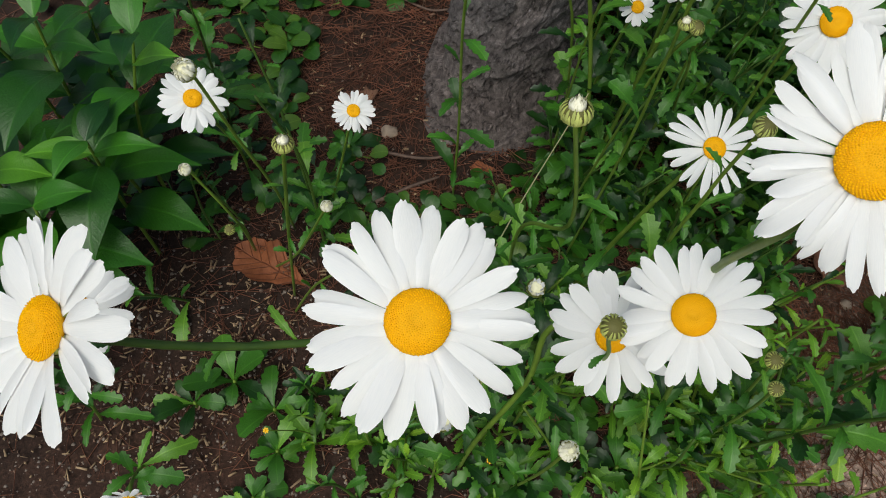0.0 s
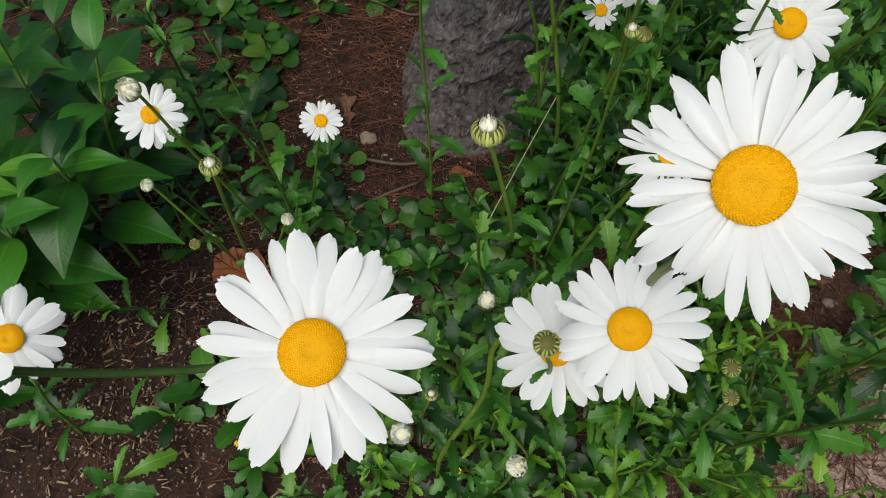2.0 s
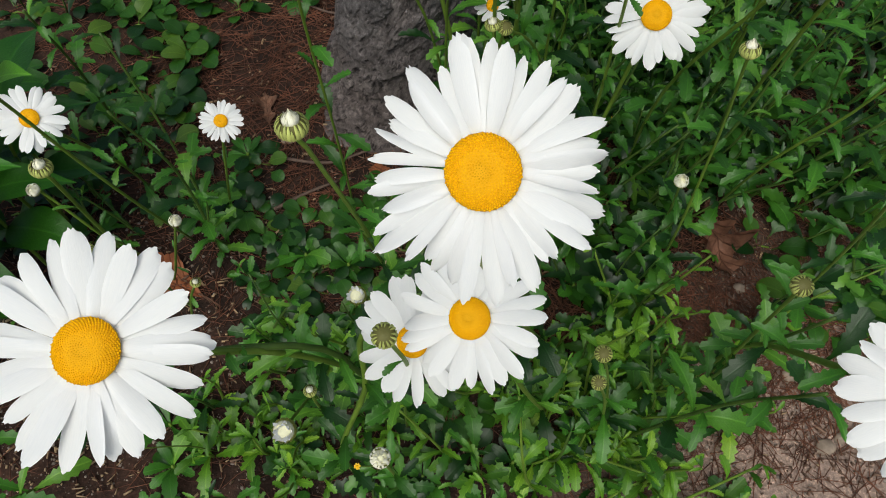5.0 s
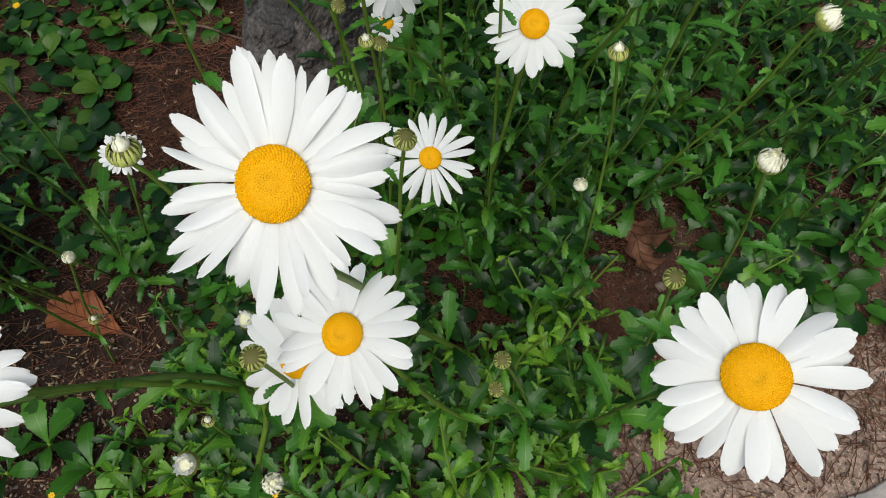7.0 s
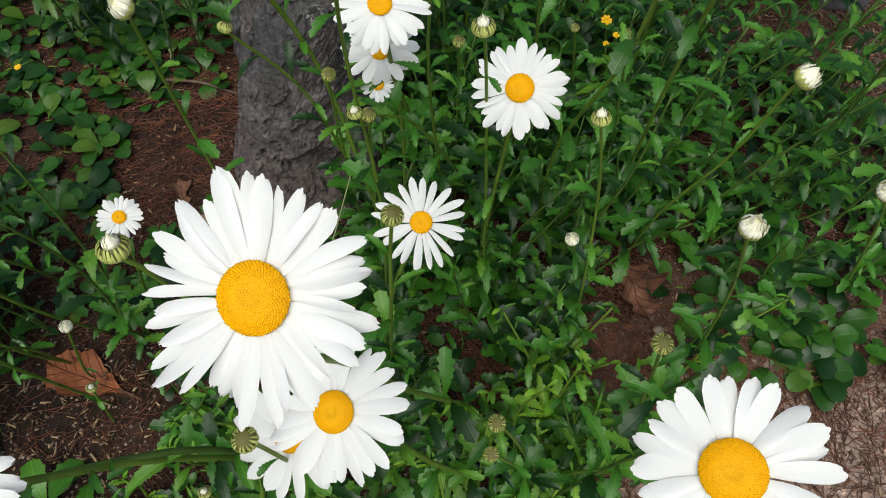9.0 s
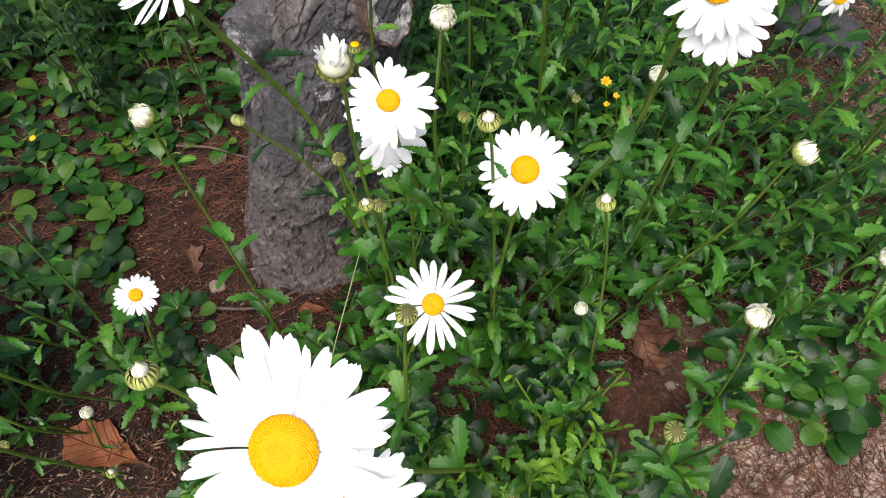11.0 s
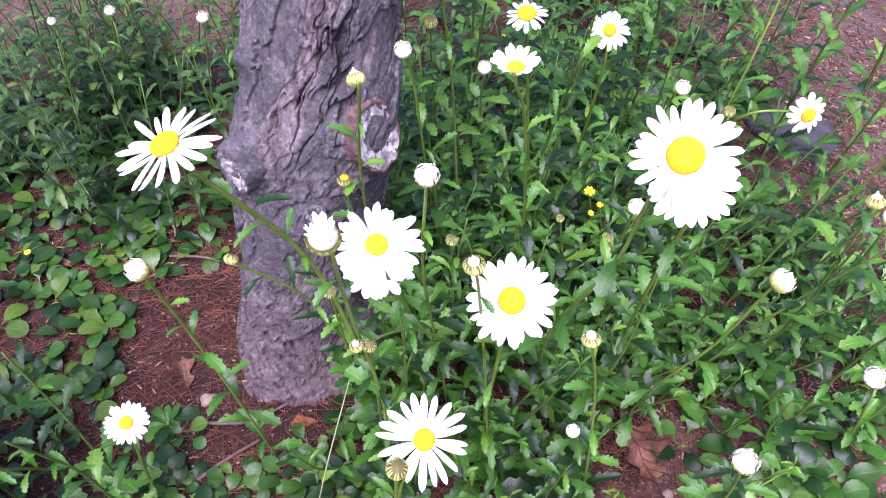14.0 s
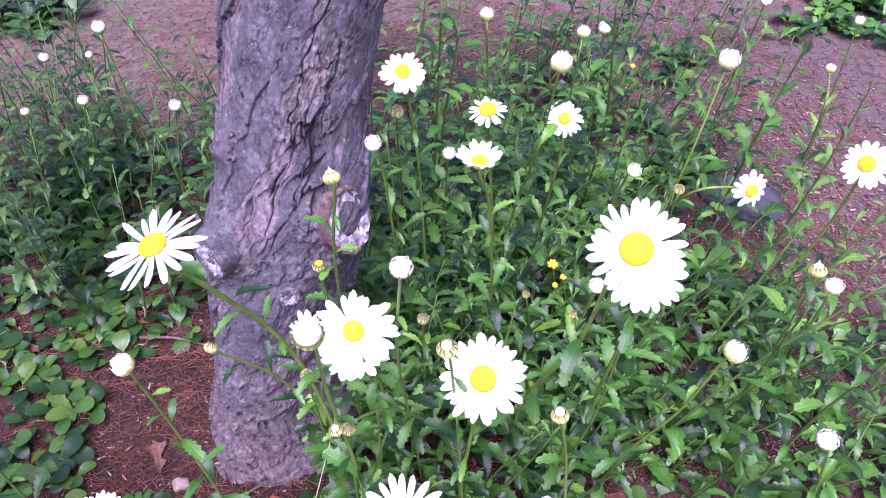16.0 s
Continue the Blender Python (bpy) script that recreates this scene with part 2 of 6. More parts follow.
def make_soil():
    m, n, l, b = material("needle_strewn_soil", 0.9, 0.2)
    big = noise_node(n, l, 3.2, 4.0)
    mid = noise_node(n, l, 38.0, 6.0, 0.7)
    fine = noise_node(n, l, 240.0, 4.0, 0.7)
    a = ramp(n, l, big.outputs["Fac"], (0.35, (0.023, 0.015, 0.012)), (0.65, (0.052, 0.027, 0.019)))
    s = ramp(n, l, mid.outputs["Fac"], (0.3, (0.45, 0.45, 0.45)), (0.52, (0.95, 0.95, 0.95)), (0.75, (1.45, 1.35, 1.3)))
    c = mixed(n, l, 1.0, a.outputs[0], s.outputs[0], "MULTIPLY")
    f = ramp(n, l, fine.outputs["Fac"], (0.3, (0.5, 0.5, 0.5)), (0.56, (1.05, 1.05, 1.05)), (0.70, (2.4, 2.2, 2.05)))
    c = mixed(n, l, 1.0, c, f.outputs[0], "MULTIPLY")
    # paler trodden earth farther out
    tc = n.new("ShaderNodeTexCoord")
    sep = n.new("ShaderNodeSeparateXYZ")
    l.new(tc.outputs["Object"], sep.inputs[0])
    far = n.new("ShaderNodeMapRange")
    far.inputs["From Min"].default_value, far.inputs["From Max"].default_value = 2.9, 3.5
    ragged_edge = noise_node(n, l, 0.9, 5.0, 0.6)
    border = n.new("ShaderNodeMath")
    border.operation = "MULTIPLY_ADD"
    border.inputs[1].default_value = 2.6
    l.new(ragged_edge.outputs["Fac"], border.inputs[0])
    l.new(sep.outputs["Y"], border.inputs[2])
    l.new(border.outputs[0], far.inputs["Value"])
    pale = mixed(n, l, 1.0, mixed(n, l, 1.0, (0.112, 0.084, 0.061), f.outputs[0], "MULTIPLY"), s.outputs[0], "MULTIPLY")
    c = mixed(n, l, far.outputs[0], c, pale)
    # pale trodden dirt beside the slab
    near = n.new("ShaderNodeVectorMath")
    near.operation = "DISTANCE"
    near.inputs[1].default_value = (0.70, 0.08, 0.0)
    l.new(tc.outputs["Object"], near.inputs[0])
    wave = n.new("ShaderNodeMath")
    wave.operation = "MULTIPLY_ADD"
    wave.inputs[1].default_value = 0.30
    soft_edge = noise_node(n, l, 11.0, 6.0, 0.6)
    l.new(soft_edge.outputs["Fac"], wave.inputs[0])
    l.new(near.outputs["Value"], wave.inputs[2])
    dirt = n.new("ShaderNodeMapRange")
    dirt.inputs["From Min"].default_value, dirt.inputs["From Max"].default_value = 0.62, 0.38
    l.new(wave.outputs[0], dirt.inputs["Value"])
    sand = mixed(n, l, 1.0, (0.31, 0.225, 0.185), f.outputs[0], "MULTIPLY")
    c = mixed(n, l, dirt.outputs[0], c, sand)
    # pinkish bare dirt beyond the leaning stems
    side = n.new("ShaderNodeMath")
    side.operation = "MULTIPLY_ADD"
    side.inputs[1].default_value = 0.9
    broken = noise_node(n, l, 3.5, 6.0, 0.65)
    l.new(broken.outputs["Fac"], side.inputs[0])
    l.new(sep.outputs["X"], side.inputs[2])
    worn = n.new("ShaderNodeMapRange")
    worn.inputs["From Min"].default_value, worn.inputs["From Max"].default_value = 1.34, 1.62
    worn.inputs["To Max"].default_value = 0.66
    l.new(side.outputs[0], worn.inputs["Value"])
    pink = mixed(n, l, 1.0, (0.130, 0.100, 0.084), f.outputs[0], "MULTIPLY")
    c = mixed(n, l, worn.outputs[0], c, pink)
    l.new(c, b.inputs["Base Color"])
    add = n.new("ShaderNodeMath")
    add.operation = "MULTIPLY_ADD"
    add.inputs[1].default_value = 0.35
    l.new(mid.outputs["Fac"], add.inputs[0])
    l.new(fine.outputs["Fac"], add.inputs[2])
    bumped(n, l, b, add.outputs[0], 0.6, 0.0035)
    return m


SOIL = make_soil()


def make_bark():
    m, n, l, b = material("grey_violet_bark", 0.85, 0.25)
    at = n.new("ShaderNodeAttribute")
    at.attribute_name = "crack_shade"
    bare_wood = n.new("ShaderNodeAttribute")
    bare_wood.attribute_name = "torn"
    g = noise_node(n, l, 30.0, 8.0, 0.72, (1.0, 1.0, 0.6))
    c = ramp(n, l, g.outputs["Fac"], (0.30, (0.044, 0.041, 0.043)), (0.5, (0.086, 0.082, 0.084)), (0.72, (0.155, 0.148, 0.151)))
    fibres = noise_node(n, l, 90.0, 6.0, 0.7, (1.0, 1.0, 0.12))
    pinkish = ramp(n, l, fibres.outputs["Fac"], (0.35, (0.075, 0.062, 0.060)), (0.6, (0.20, 0.172, 0.168)), (0.75, (0.31, 0.28, 0.27)))
    col = mixed(n, l, bare_wood.outputs["Fac"], c.outputs[0], pinkish.outputs[0])
    # pale crusts in specks and blotches
    spots = noise_node(n, l, 190.0, 4.0, 0.7)
    li = ramp(n, l, spots.outputs["Fac"], (0.60, (0, 0, 0)), (0.74, (0.75, 0.75, 0.75)))
    col = mixed(n, l, li.outputs[0], col, (0.34, 0.32, 0.335))
    tc = n.new("ShaderNodeTexCoord")
    sep = n.new("ShaderNodeSeparateXYZ")
    l.new(tc.outputs["Object"], sep.inputs[0])
    lows = n.new("ShaderNodeMapRange")
    lows.inputs["From Min"].default_value, lows.inputs["From Max"].default_value = 0.32, 0.10
    l.new(sep.outputs["Z"], lows.inputs["Value"])
    earth = ramp(n, l, g.outputs["Fac"], (0.3, (0.076, 0.058, 0.053)), (0.5, (0.142, 0.112, 0.104)), (0.7, (0.215, 0.174, 0.16)))
    mud = n.new("ShaderNodeMath")
    mud.operation = "MULTIPLY"
    l.new(lows.outputs[0], mud.inputs[0])
    mud.inputs[1].default_value = 0.7
    col = mixed(n, l, mud.outputs[0], col, earth.outputs[0])
    # dark inner bark, with shade of cracks and plate edges painted in near-black
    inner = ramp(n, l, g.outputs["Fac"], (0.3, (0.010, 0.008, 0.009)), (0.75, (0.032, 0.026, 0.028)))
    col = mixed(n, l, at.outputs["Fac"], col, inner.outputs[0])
    fine = noise_node(n, l, 150.0, 8.0, 0.75, (1.0, 1.0, 0.8))
    grain = noise_node(n, l, 55.0, 6.0, 0.7, (1.0, 1.0, 0.6))
    scurf = ramp(n, l, fine.outputs["Fac"], (0.36, (0.42, 0.42, 0.42)), (0.47, (0.9, 0.9, 0.9)), (0.56, (1.1, 1.1, 1.1)), (0.66, (1.7, 1.7, 1.7)))
    col = mixed(n, l, 1.0, col, scurf.outputs[0], "MULTIPLY")
    l.new(col, b.inputs["Base Color"])
    both = n.new("ShaderNodeMath")
    l.new(fine.outputs["Fac"], both.inputs[0])
    l.new(grain.outputs["Fac"], both.inputs[1])
    bumped(n, l, b, both.outputs[0], 0.75, 0.0032)
    return m


BARK = make_bark()


# ---------------------------------------------------------------- building helpers
def mesh_of(name, verts, faces, mat, smooth=True):
    me = bpy.data.meshes.new(name)
    me.from_pydata([tuple(v) for v in verts], [], faces)
    me.materials.append(mat)
    if smooth:
        me.polygons.foreach_set("use_smooth", [True] * len(me.polygons))
    me.update()
    return me


def thing(name, base, label, category, group="", kind=""):
    e = new(name)
    e.empty_display_size = 0.02
    e.matrix_basis = Matrix.Translation(base)
    return tagged(e, label, category, group, kind)


def part(name, me, parent, world_matrix, label=""):
    ob = new(name, me)
    ob.parent = parent
    ob.matrix_basis = parent.matrix_basis.inverted() @ world_matrix
    if label:
        ob["label"] = label
    return ob


def subpart(name, me, parent, local_matrix, label=""):
    ob = new(name, me)
    ob.parent = parent
    ob.matrix_basis = local_matrix
    if label:
        ob["label"] = label
    return ob


def piece(name, me, parent, world_matrix):
    """A piece of a part, by its pose in the world."""
    ob = new(name, me)
    ob.parent = parent
    ob.matrix_basis = (parent.parent.matrix_basis @ parent.matrix_basis).inverted() @ world_matrix
    return ob


def along(origin, way, up, scale=1.0, wide=1.0):
    """A pose whose y runs along way and whose z is as near to up as may be."""
    y = Vector(way).normalized()
    x = y.cross(Vector(up))
    if x.length < 1e-4:
        x = y.cross(Vector((1, 0, 0)))
    x.normalize()
    z = x.cross(y)
    m = Matrix((x * scale * wide, y * scale, z * scale)).transposed().to_4x4()
    m.translation = origin
    return m


def smooth_line(points, n=14):
    """A Catmull-Rom line through the points."""
    p = [Vector(q) for q in points]
    p = [p[0] * 2 - p[1]] + p + [p[-1] * 2 - p[-2]]
    out = []
    for i in range(1, len(p) - 2):
        steps = max(3, n // (len(p) - 3))
        for k in range(steps):
            t = k / steps
            a, b, c, d = p[i - 1], p[i], p[i + 1], p[i + 2]
            out.append(0.5 * (2 * b + (c - a) * t + (2 * a - 5 * b + 4 * c - d) * t * t + (3 * b - a - 3 * c + d) * t ** 3))
    out.append(p[-2])
    return out


def tube_data(line, r0, r1, sides=7):
    verts, faces = [], []
    for i, q in enumerate(line):
        d = (line[min(i + 1, len(line) - 1)] - line[max(i - 1, 0)]).normalized()
        x = d.orthogonal().normalized() if i == 0 else (x - d * x.dot(d)).normalized()
        y = d.cross(x)
        r = r0 + (r1 - r0) * i / (len(line) - 1)
        for k in range(sides):
            a = 2 * math.pi * k / sides
            verts.append(q + (x * math.cos(a) + y * math.sin(a)) * r)
    for i in range(len(line) - 1):
        for k in range(sides):
            a, b = i * sides + k, i * sides + (k + 1) % sides
            faces.append((a, b, b + sides, a + sides))
    faces.append(tuple(range(sides))[::-1])
    faces.append(tuple((len(line) - 1) * sides + k for k in range(sides)))
    return verts, faces


def sheet(rows):
    """Faces of a strip whose rows have the same count of points."""
    w = len(rows[0])
    verts = [v for r in rows for v in r]
    faces = [(i * w + k, i * w + k + 1, (i + 1) * w + k + 1, (i + 1) * w + k) for i in range(len(rows) - 1) for k in range(w - 1)]
    return verts, faces


def toothed_leaf(rnd, width, teeth, depth, belly, curl, fold, foot=0.2):
    """A leaf 1 long: winged narrow foot, widest at belly, blunt tip, teeth that point forward, arched and slightly waved."""
    rows = []
    n = teeth * 2
    twist, wave, bow = rnd.uniform(-0.35, 0.35), rnd.uniform(0.02, 0.05), rnd.uniform(-0.05, 0.05)
    for i in range(n + 1):
        u = i / n
        if u < belly:
            k = u / belly
            swell = foot + (1 - foot) * k * k * (3 - 2 * k)
        else:
            swell = max(0.0, 1 - ((u - belly) / (1 - belly)) ** 2.4) ** 0.55
        w = width * 0.5 * max(swell, 0.16)
        y = u
        if 1 < i < n:
            w *= 1 + depth * rnd.uniform(0.6, 1.1) if i % 2 else 1 - depth * rnd.uniform(0.8, 1.2)
            y = u + (0.030 if i % 2 else -0.012)
        z = 0.34 * math.sin(u * 1.9) * (0.35 + curl) - 1.15 * curl * u * u
        side = bow * math.sin(u * 3.1)
        ripple = wave * math.sin(u * 12 + twist * 20) * (w / width)
        lift = fold * w
        rows.append([(-w + side, y, z + lift + twist * w * u + ripple), (side, u, z), (w + side, y, z + lift - twist * w * u - ripple)])
    return sheet(rows)


def spoon_leaf(rnd, width, foot, curl, cup):
    """A stalked leaf 1 long whose blade widens to a round end, with a scalloped rim and a slightly cupped blade."""
    rows = []
    n = 14
    tilt = rnd.uniform(-0.15, 0.15)
    for i in range(n + 1):
        u = 1 - (1 - i / n) ** 1.5
        v = max(0.0, (u - foot) / (1 - foot))
        if v < 0.64:
            k = v / 0.64
            w = width * 0.5 * math.sin(math.pi * 0.5 * k) ** 0.9
        else:
            w = width * 0.5 * max(0.0, 1 - ((v - 0.64) / 0.36) ** 2.3) ** 0.5
        w = max(w, 0.020 if i < n else width * 0.08)
        if v > 0.2 and i < n - 1:
            w *= 1 + 0.04 * (-1) ** i
        z = 0.22 * math.sin(u * 2.0) - curl * u * u
        rows.append([(-w, u, z + cup * w * w * 2 + tilt * w), (-w * 0.55, u, z + cup * w * w * 0.6 + 0.008 + tilt * w * 0.5), (0, u, z), (w * 0.55, u, z + cup * w * w * 0.6 + 0.008 - tilt * w * 0.5), (w, u, z + cup * w * w * 2 - tilt * w)])
    return sheet(rows)


def pointed_leaf(rnd, width, belly, curl, fold):
    """A broad smooth-edged leaf 1 long that draws out into a point, with a gently waved rim."""
    rows = []
    n = 12
    phase = rnd.uniform(0, 6)
    for i in range(n + 1):
        u = i / n
        if u < belly:
            f = math.sin(math.pi * 0.5 * u / belly) ** 0.75
        else:
            f = max(0.0, math.cos(math.pi * 0.5 * (u - belly) / (1 - belly))) ** 1.15
        w = max(width * 0.5 * f, 0.010)
        z = 0.20 * math.sin(u * 2.4) * (0.4 + curl) - curl * u * u
        wave = 0.020 * math.sin(u * 9 + phase) * f
        rows.append([(-w, u, z + fold * w + wave), (-w * 0.5, u, z + fold * w * 0.62), (0, u, z), (w * 0.5, u, z + fold * w * 0.62), (w, u, z + fold * w - wave)])
    return sheet(rows)


rnd = random.Random(7)
LEAF_DATA = [toothed_leaf(rnd, *v) for v in (
    (0.28, 7, 0.23, 0.68, 0.40, 0.30), (0.32, 7, 0.23, 0.72, 0.22, 0.25), (0.24, 7, 0.23, 0.62, 0.55, 0.35), (0.34, 7, 0.22, 0.74, 0.42, 0.2), (0.27, 7, 0.24, 0.68, 0.12, 0.3), (0.22, 6, 0.22, 0.58, 0.30, 0.4, 0.35))]
STEM_LEAVES = [mesh_of("leaf", *d, LEAF) for d in LEAF_DATA]
YOUNG_LEAVES = [mesh_of("leaf", *d, YOUNG) for d in LEAF_DATA]
MASS_DATA = [toothed_leaf(rnd, *v) for v in ((0.29, 6, 0.24, 0.68, 0.40, 0.30), (0.33, 6, 0.24, 0.72, 0.25, 0.25), (0.25, 6, 0.23, 0.64, 0.50, 0.35))]
BASAL_DATA = [toothed_leaf(rnd, *v) for v in (
    (0.38, 7, 0.11, 0.72, 0.25, 0.2, 0.12), (0.44, 7, 0.10, 0.74, 0.38, 0.15, 0.10), (0.34, 7, 0.12, 0.70, 0.15, 0.3, 0.12))]
BASAL_LEAVES = [mesh_of("leaf", *d, LEAF) for d in BASAL_DATA]
COVER_LEAVES = [mesh_of("leaf", *spoon_leaf(rnd, *v), COVER) for v in (
    (0.56, 0.22, 0.30, 0.3), (0.60, 0.25, 0.40, 0.15), (0.50, 0.28, 0.22, 0.4), (0.58, 0.20, 0.48, 0.2))]
BROAD_LEAVES = [mesh_of("leaf", *pointed_leaf(rnd, *v), BROAD) for v in (
    (0.50, 0.40, 0.22, 0.25), (0.46, 0.38, 0.12, 0.32), (0.54, 0.42, 0.34, 0.2))]


def petal_mesh(rnd, width, curl, notch, lift, twist=0.4):
    """A strap-shaped petal 1 long with two shallow grooves and a blunt tip of two or three small teeth."""
    rows = []
    lean = rnd.uniform(-0.10, 0.10)
    turn, blunt, long_side = rnd.uniform(-twist, twist), rnd.uniform(0.26, 0.42), rnd.uniform(-0.02, 0.02)
    teeth = (-0.034, 0.004, -0.6 * notch, 0.006, -0.030) if rnd.random() < 0.6 else (-0.045, -0.010, 0.006, -0.012, -0.042)
    for u in (0.0, 0.12, 0.28, 0.46, 0.64, 0.79, 0.89, 0.955, 1.0):
        w = width * 0.5 * (0.42 + 0.58 * math.sin(math.pi * 0.5 * min(1.0, u / 0.62)))
        if u > 0.70:
            w *= 1 - (1 - blunt) * ((u - 0.70) / 0.30) ** 2.3
        z = lift * u - curl * u ** 2.2
        x0 = lean * u * u
        row = []
        for k, v in enumerate((-1, -0.5, 0, 0.5, 1)):
            tip = teeth[k] + long_side * v if u == 1.0 else (0.5 * long_side * v if u > 0.9 else 0.0)
            groove = (0.0, 0.009, -0.003, 0.009, 0.0)[k] * min(1.0, u * 4) - 0.020 * v * v
            row.append((x0 + v * w, u + tip, z + groove + turn * v * w * u * u))
        rows.append(row)
    return mesh_of("petal", *sheet(rows), PETAL)


PETALS = [petal_mesh(rnd, w, c, nt, li) for w, c, nt, li in (
    (0.35, 0.05, 0.03, 0.02), (0.33, 0.14, 0.02, 0.06), (0.38, 0.0, 0.035, 0.0), (0.34, 0.20, 0.03, 0.10), (0.31, -0.06, 0.025, -0.02),
    (0.34, 0.10, 0.015, 0.08), (0.29, 0.16, 0.035, 0.02), (0.36, -0.04, 0.03, 0.04), (0.32, 0.26, 0.025, 0.12))]
SHAGGY_PETALS = [petal_mesh(rnd, w, c, nt, li, 1.0) for w, c, nt, li in (
    (0.33, 0.10, 0.05, 0.08), (0.28, -0.22, 0.05, -0.05), (0.37, 0.30, 0.04, 0.16), (0.25, -0.30, 0.03, 0.0), (0.34, 0.18, 0.06, 0.02), (0.29, 0.40, 0.05, 0.20), (0.36, -0.08, 0.05, 0.05))]
YELLOW_PETAL = petal_mesh(rnd, 0.36, 0.1, 0.03, 0.1)
YELLOW_PETAL.materials[0] = YELLOW
THIN_PETALS = [petal_mesh(rnd, w, c, nt, li) for w, c, nt, li in (
    (0.22, 0.08, 0.02, 0.03), (0.25, 0.16, 0.02, 0.08), (0.21, -0.05, 0.015, 0.0))]


def disc_meshes(florets, seed):
    """A flat dome 1 in radius: the bed, and the florets on it in a spiral."""
    r = random.Random(seed)
    bed_v, bed_f = [(0, 0, 0.30)], []
    rings, sides = 6, 20
    hgt = lambda q: 0.30 * (1 - q ** 2.4) + 0.14 * q * (1 - q) - 0.12 * math.exp(-(q / 0.22) ** 2)
    bed_v[0] = (0, 0, hgt(0))
    for i in range(1, rings + 1):
        for k in range(sides):
            a, q = 2 * math.pi * k / sides, i / rings
            bed_v.append((q * math.cos(a), q * math.sin(a), hgt(q)))
    for k in range(sides):
        a = 2 * math.pi * k / sides
        bed_v.append((0.8 * math.cos(a), 0.8 * math.sin(a), -0.28))
    for k in range(sides):
        bed_f.append((0, 1 + k, 1 + (k + 1) % sides))
    for i in range(rings):
        for k in range(sides):
            a, b = 1 + i * sides + k, 1 + i * sides + (k + 1) % sides
            bed_f.append((a, a + sides, b + sides, b))
    fv, ff = [], []
    for i in range(florets):
        q = math.sqrt((i + 0.5) / florets) * 0.98
        a = i * 2.399963
        s = (0.9 if q > 0.55 else 0.78) / math.sqrt(florets) * r.uniform(0.85, 1.15)
        c = Vector((q * math.cos(a), q * math.sin(a), hgt(q)))
        tall = s * (0.75 if q > 0.6 else 0.3) * r.uniform(0.7, 1.3)
        b0 = len(fv)
        out = Vector((math.cos(a), math.sin(a), 0)) * q * s * 0.5
        for k in range(5):
            t = a + 2 * math.pi * k / 5
            fv.append(c + Vector((math.cos(t), math.sin(t), 0)) * s - Vector((0, 0, s * 0.3)))
        for k in range(5):
            t = a + 2 * math.pi * k / 5
            fv.append(c + out + Vector((math.cos(t), math.sin(t), 0)) * s * 0.62 + Vector((0, 0, tall)))
        for k in range(5):
            ff.append((b0 + k, b0 + (k + 1) % 5, b0 + 5 + (k + 1) % 5, b0 + 5 + k))
        ff.append(tuple(b0 + 5 + k for k in range(5)))
    return mesh_of("disc", bed_v, bed_f, DISC_BED), mesh_of("floret_cushion", fv, ff, DISC, False)


DISC_NEAR = disc_meshes(640, 1)
DISC_FAR = disc_meshes(320, 2)


def scales_mesh(rows, count, r, spread, mat, name, tip_z, seed, width=1.0, out=1.02):
    """Narrow scales laid over a ball 1 in radius, in rows from below."""
    g = random.Random(seed)
    verts, faces = [], []
    for j in range(rows):
        for i in range(count):
            a = 2 * math.pi * (i + 0.5 * j) / count + g.uniform(-0.08, 0.08)
            lo, hi = -1.35 + j * spread, -1.35 + j * spread + 1.25 + g.uniform(-0.1, 0.1)
            hi = min(hi, tip_z)
            b0 = len(verts)
            half = math.pi / count * 0.8 * width
            for k, (f, w) in enumerate(((0, 0.7), (0.35, 1.0), (0.75, 0.85), (1.0, 0.15))):
                e = lo + (hi - lo) * f
                rr = out + 0.03 * j + 0.03 * math.sin(f * 3)
                for s in (-1, 0, 1):
                    t = a + s * half * w
                    bulge = 0.04 if s == 0 else 0
                    verts.append(((rr + bulge) * math.cos(e) * math.cos(t) * r, (rr + bulge) * math.cos(e) * math.sin(t) * r, 0.82 * (rr + bulge) * math.sin(e) * r))
            for k in range(3):
                for s in range(2):
                    q = b0 + k * 3 + s
                    faces.append((q, q + 1, q + 4, q + 3))
    return mesh_of(name, verts, faces, mat)


def ball_mesh(mat, name, top=1.0, seg=14, rings=8):
    verts, faces = [], []
    for i in range(rings + 1):
        e = -math.pi / 2 + (math.pi / 2 + top * math.pi / 2) * i / rings
        for k in range(seg):
            a = 2 * math.pi * k / seg
            verts.append((math.cos(e) * math.cos(a), math.cos(e) * math.sin(a), 0.82 * math.sin(e)))
    for i in range(rings):
        for k in range(seg):
            a, b = i * seg + k, i * seg + (k + 1) % seg
            faces.append((a, b, b + seg, a + seg))
    return mesh_of(name, verts, faces, mat)


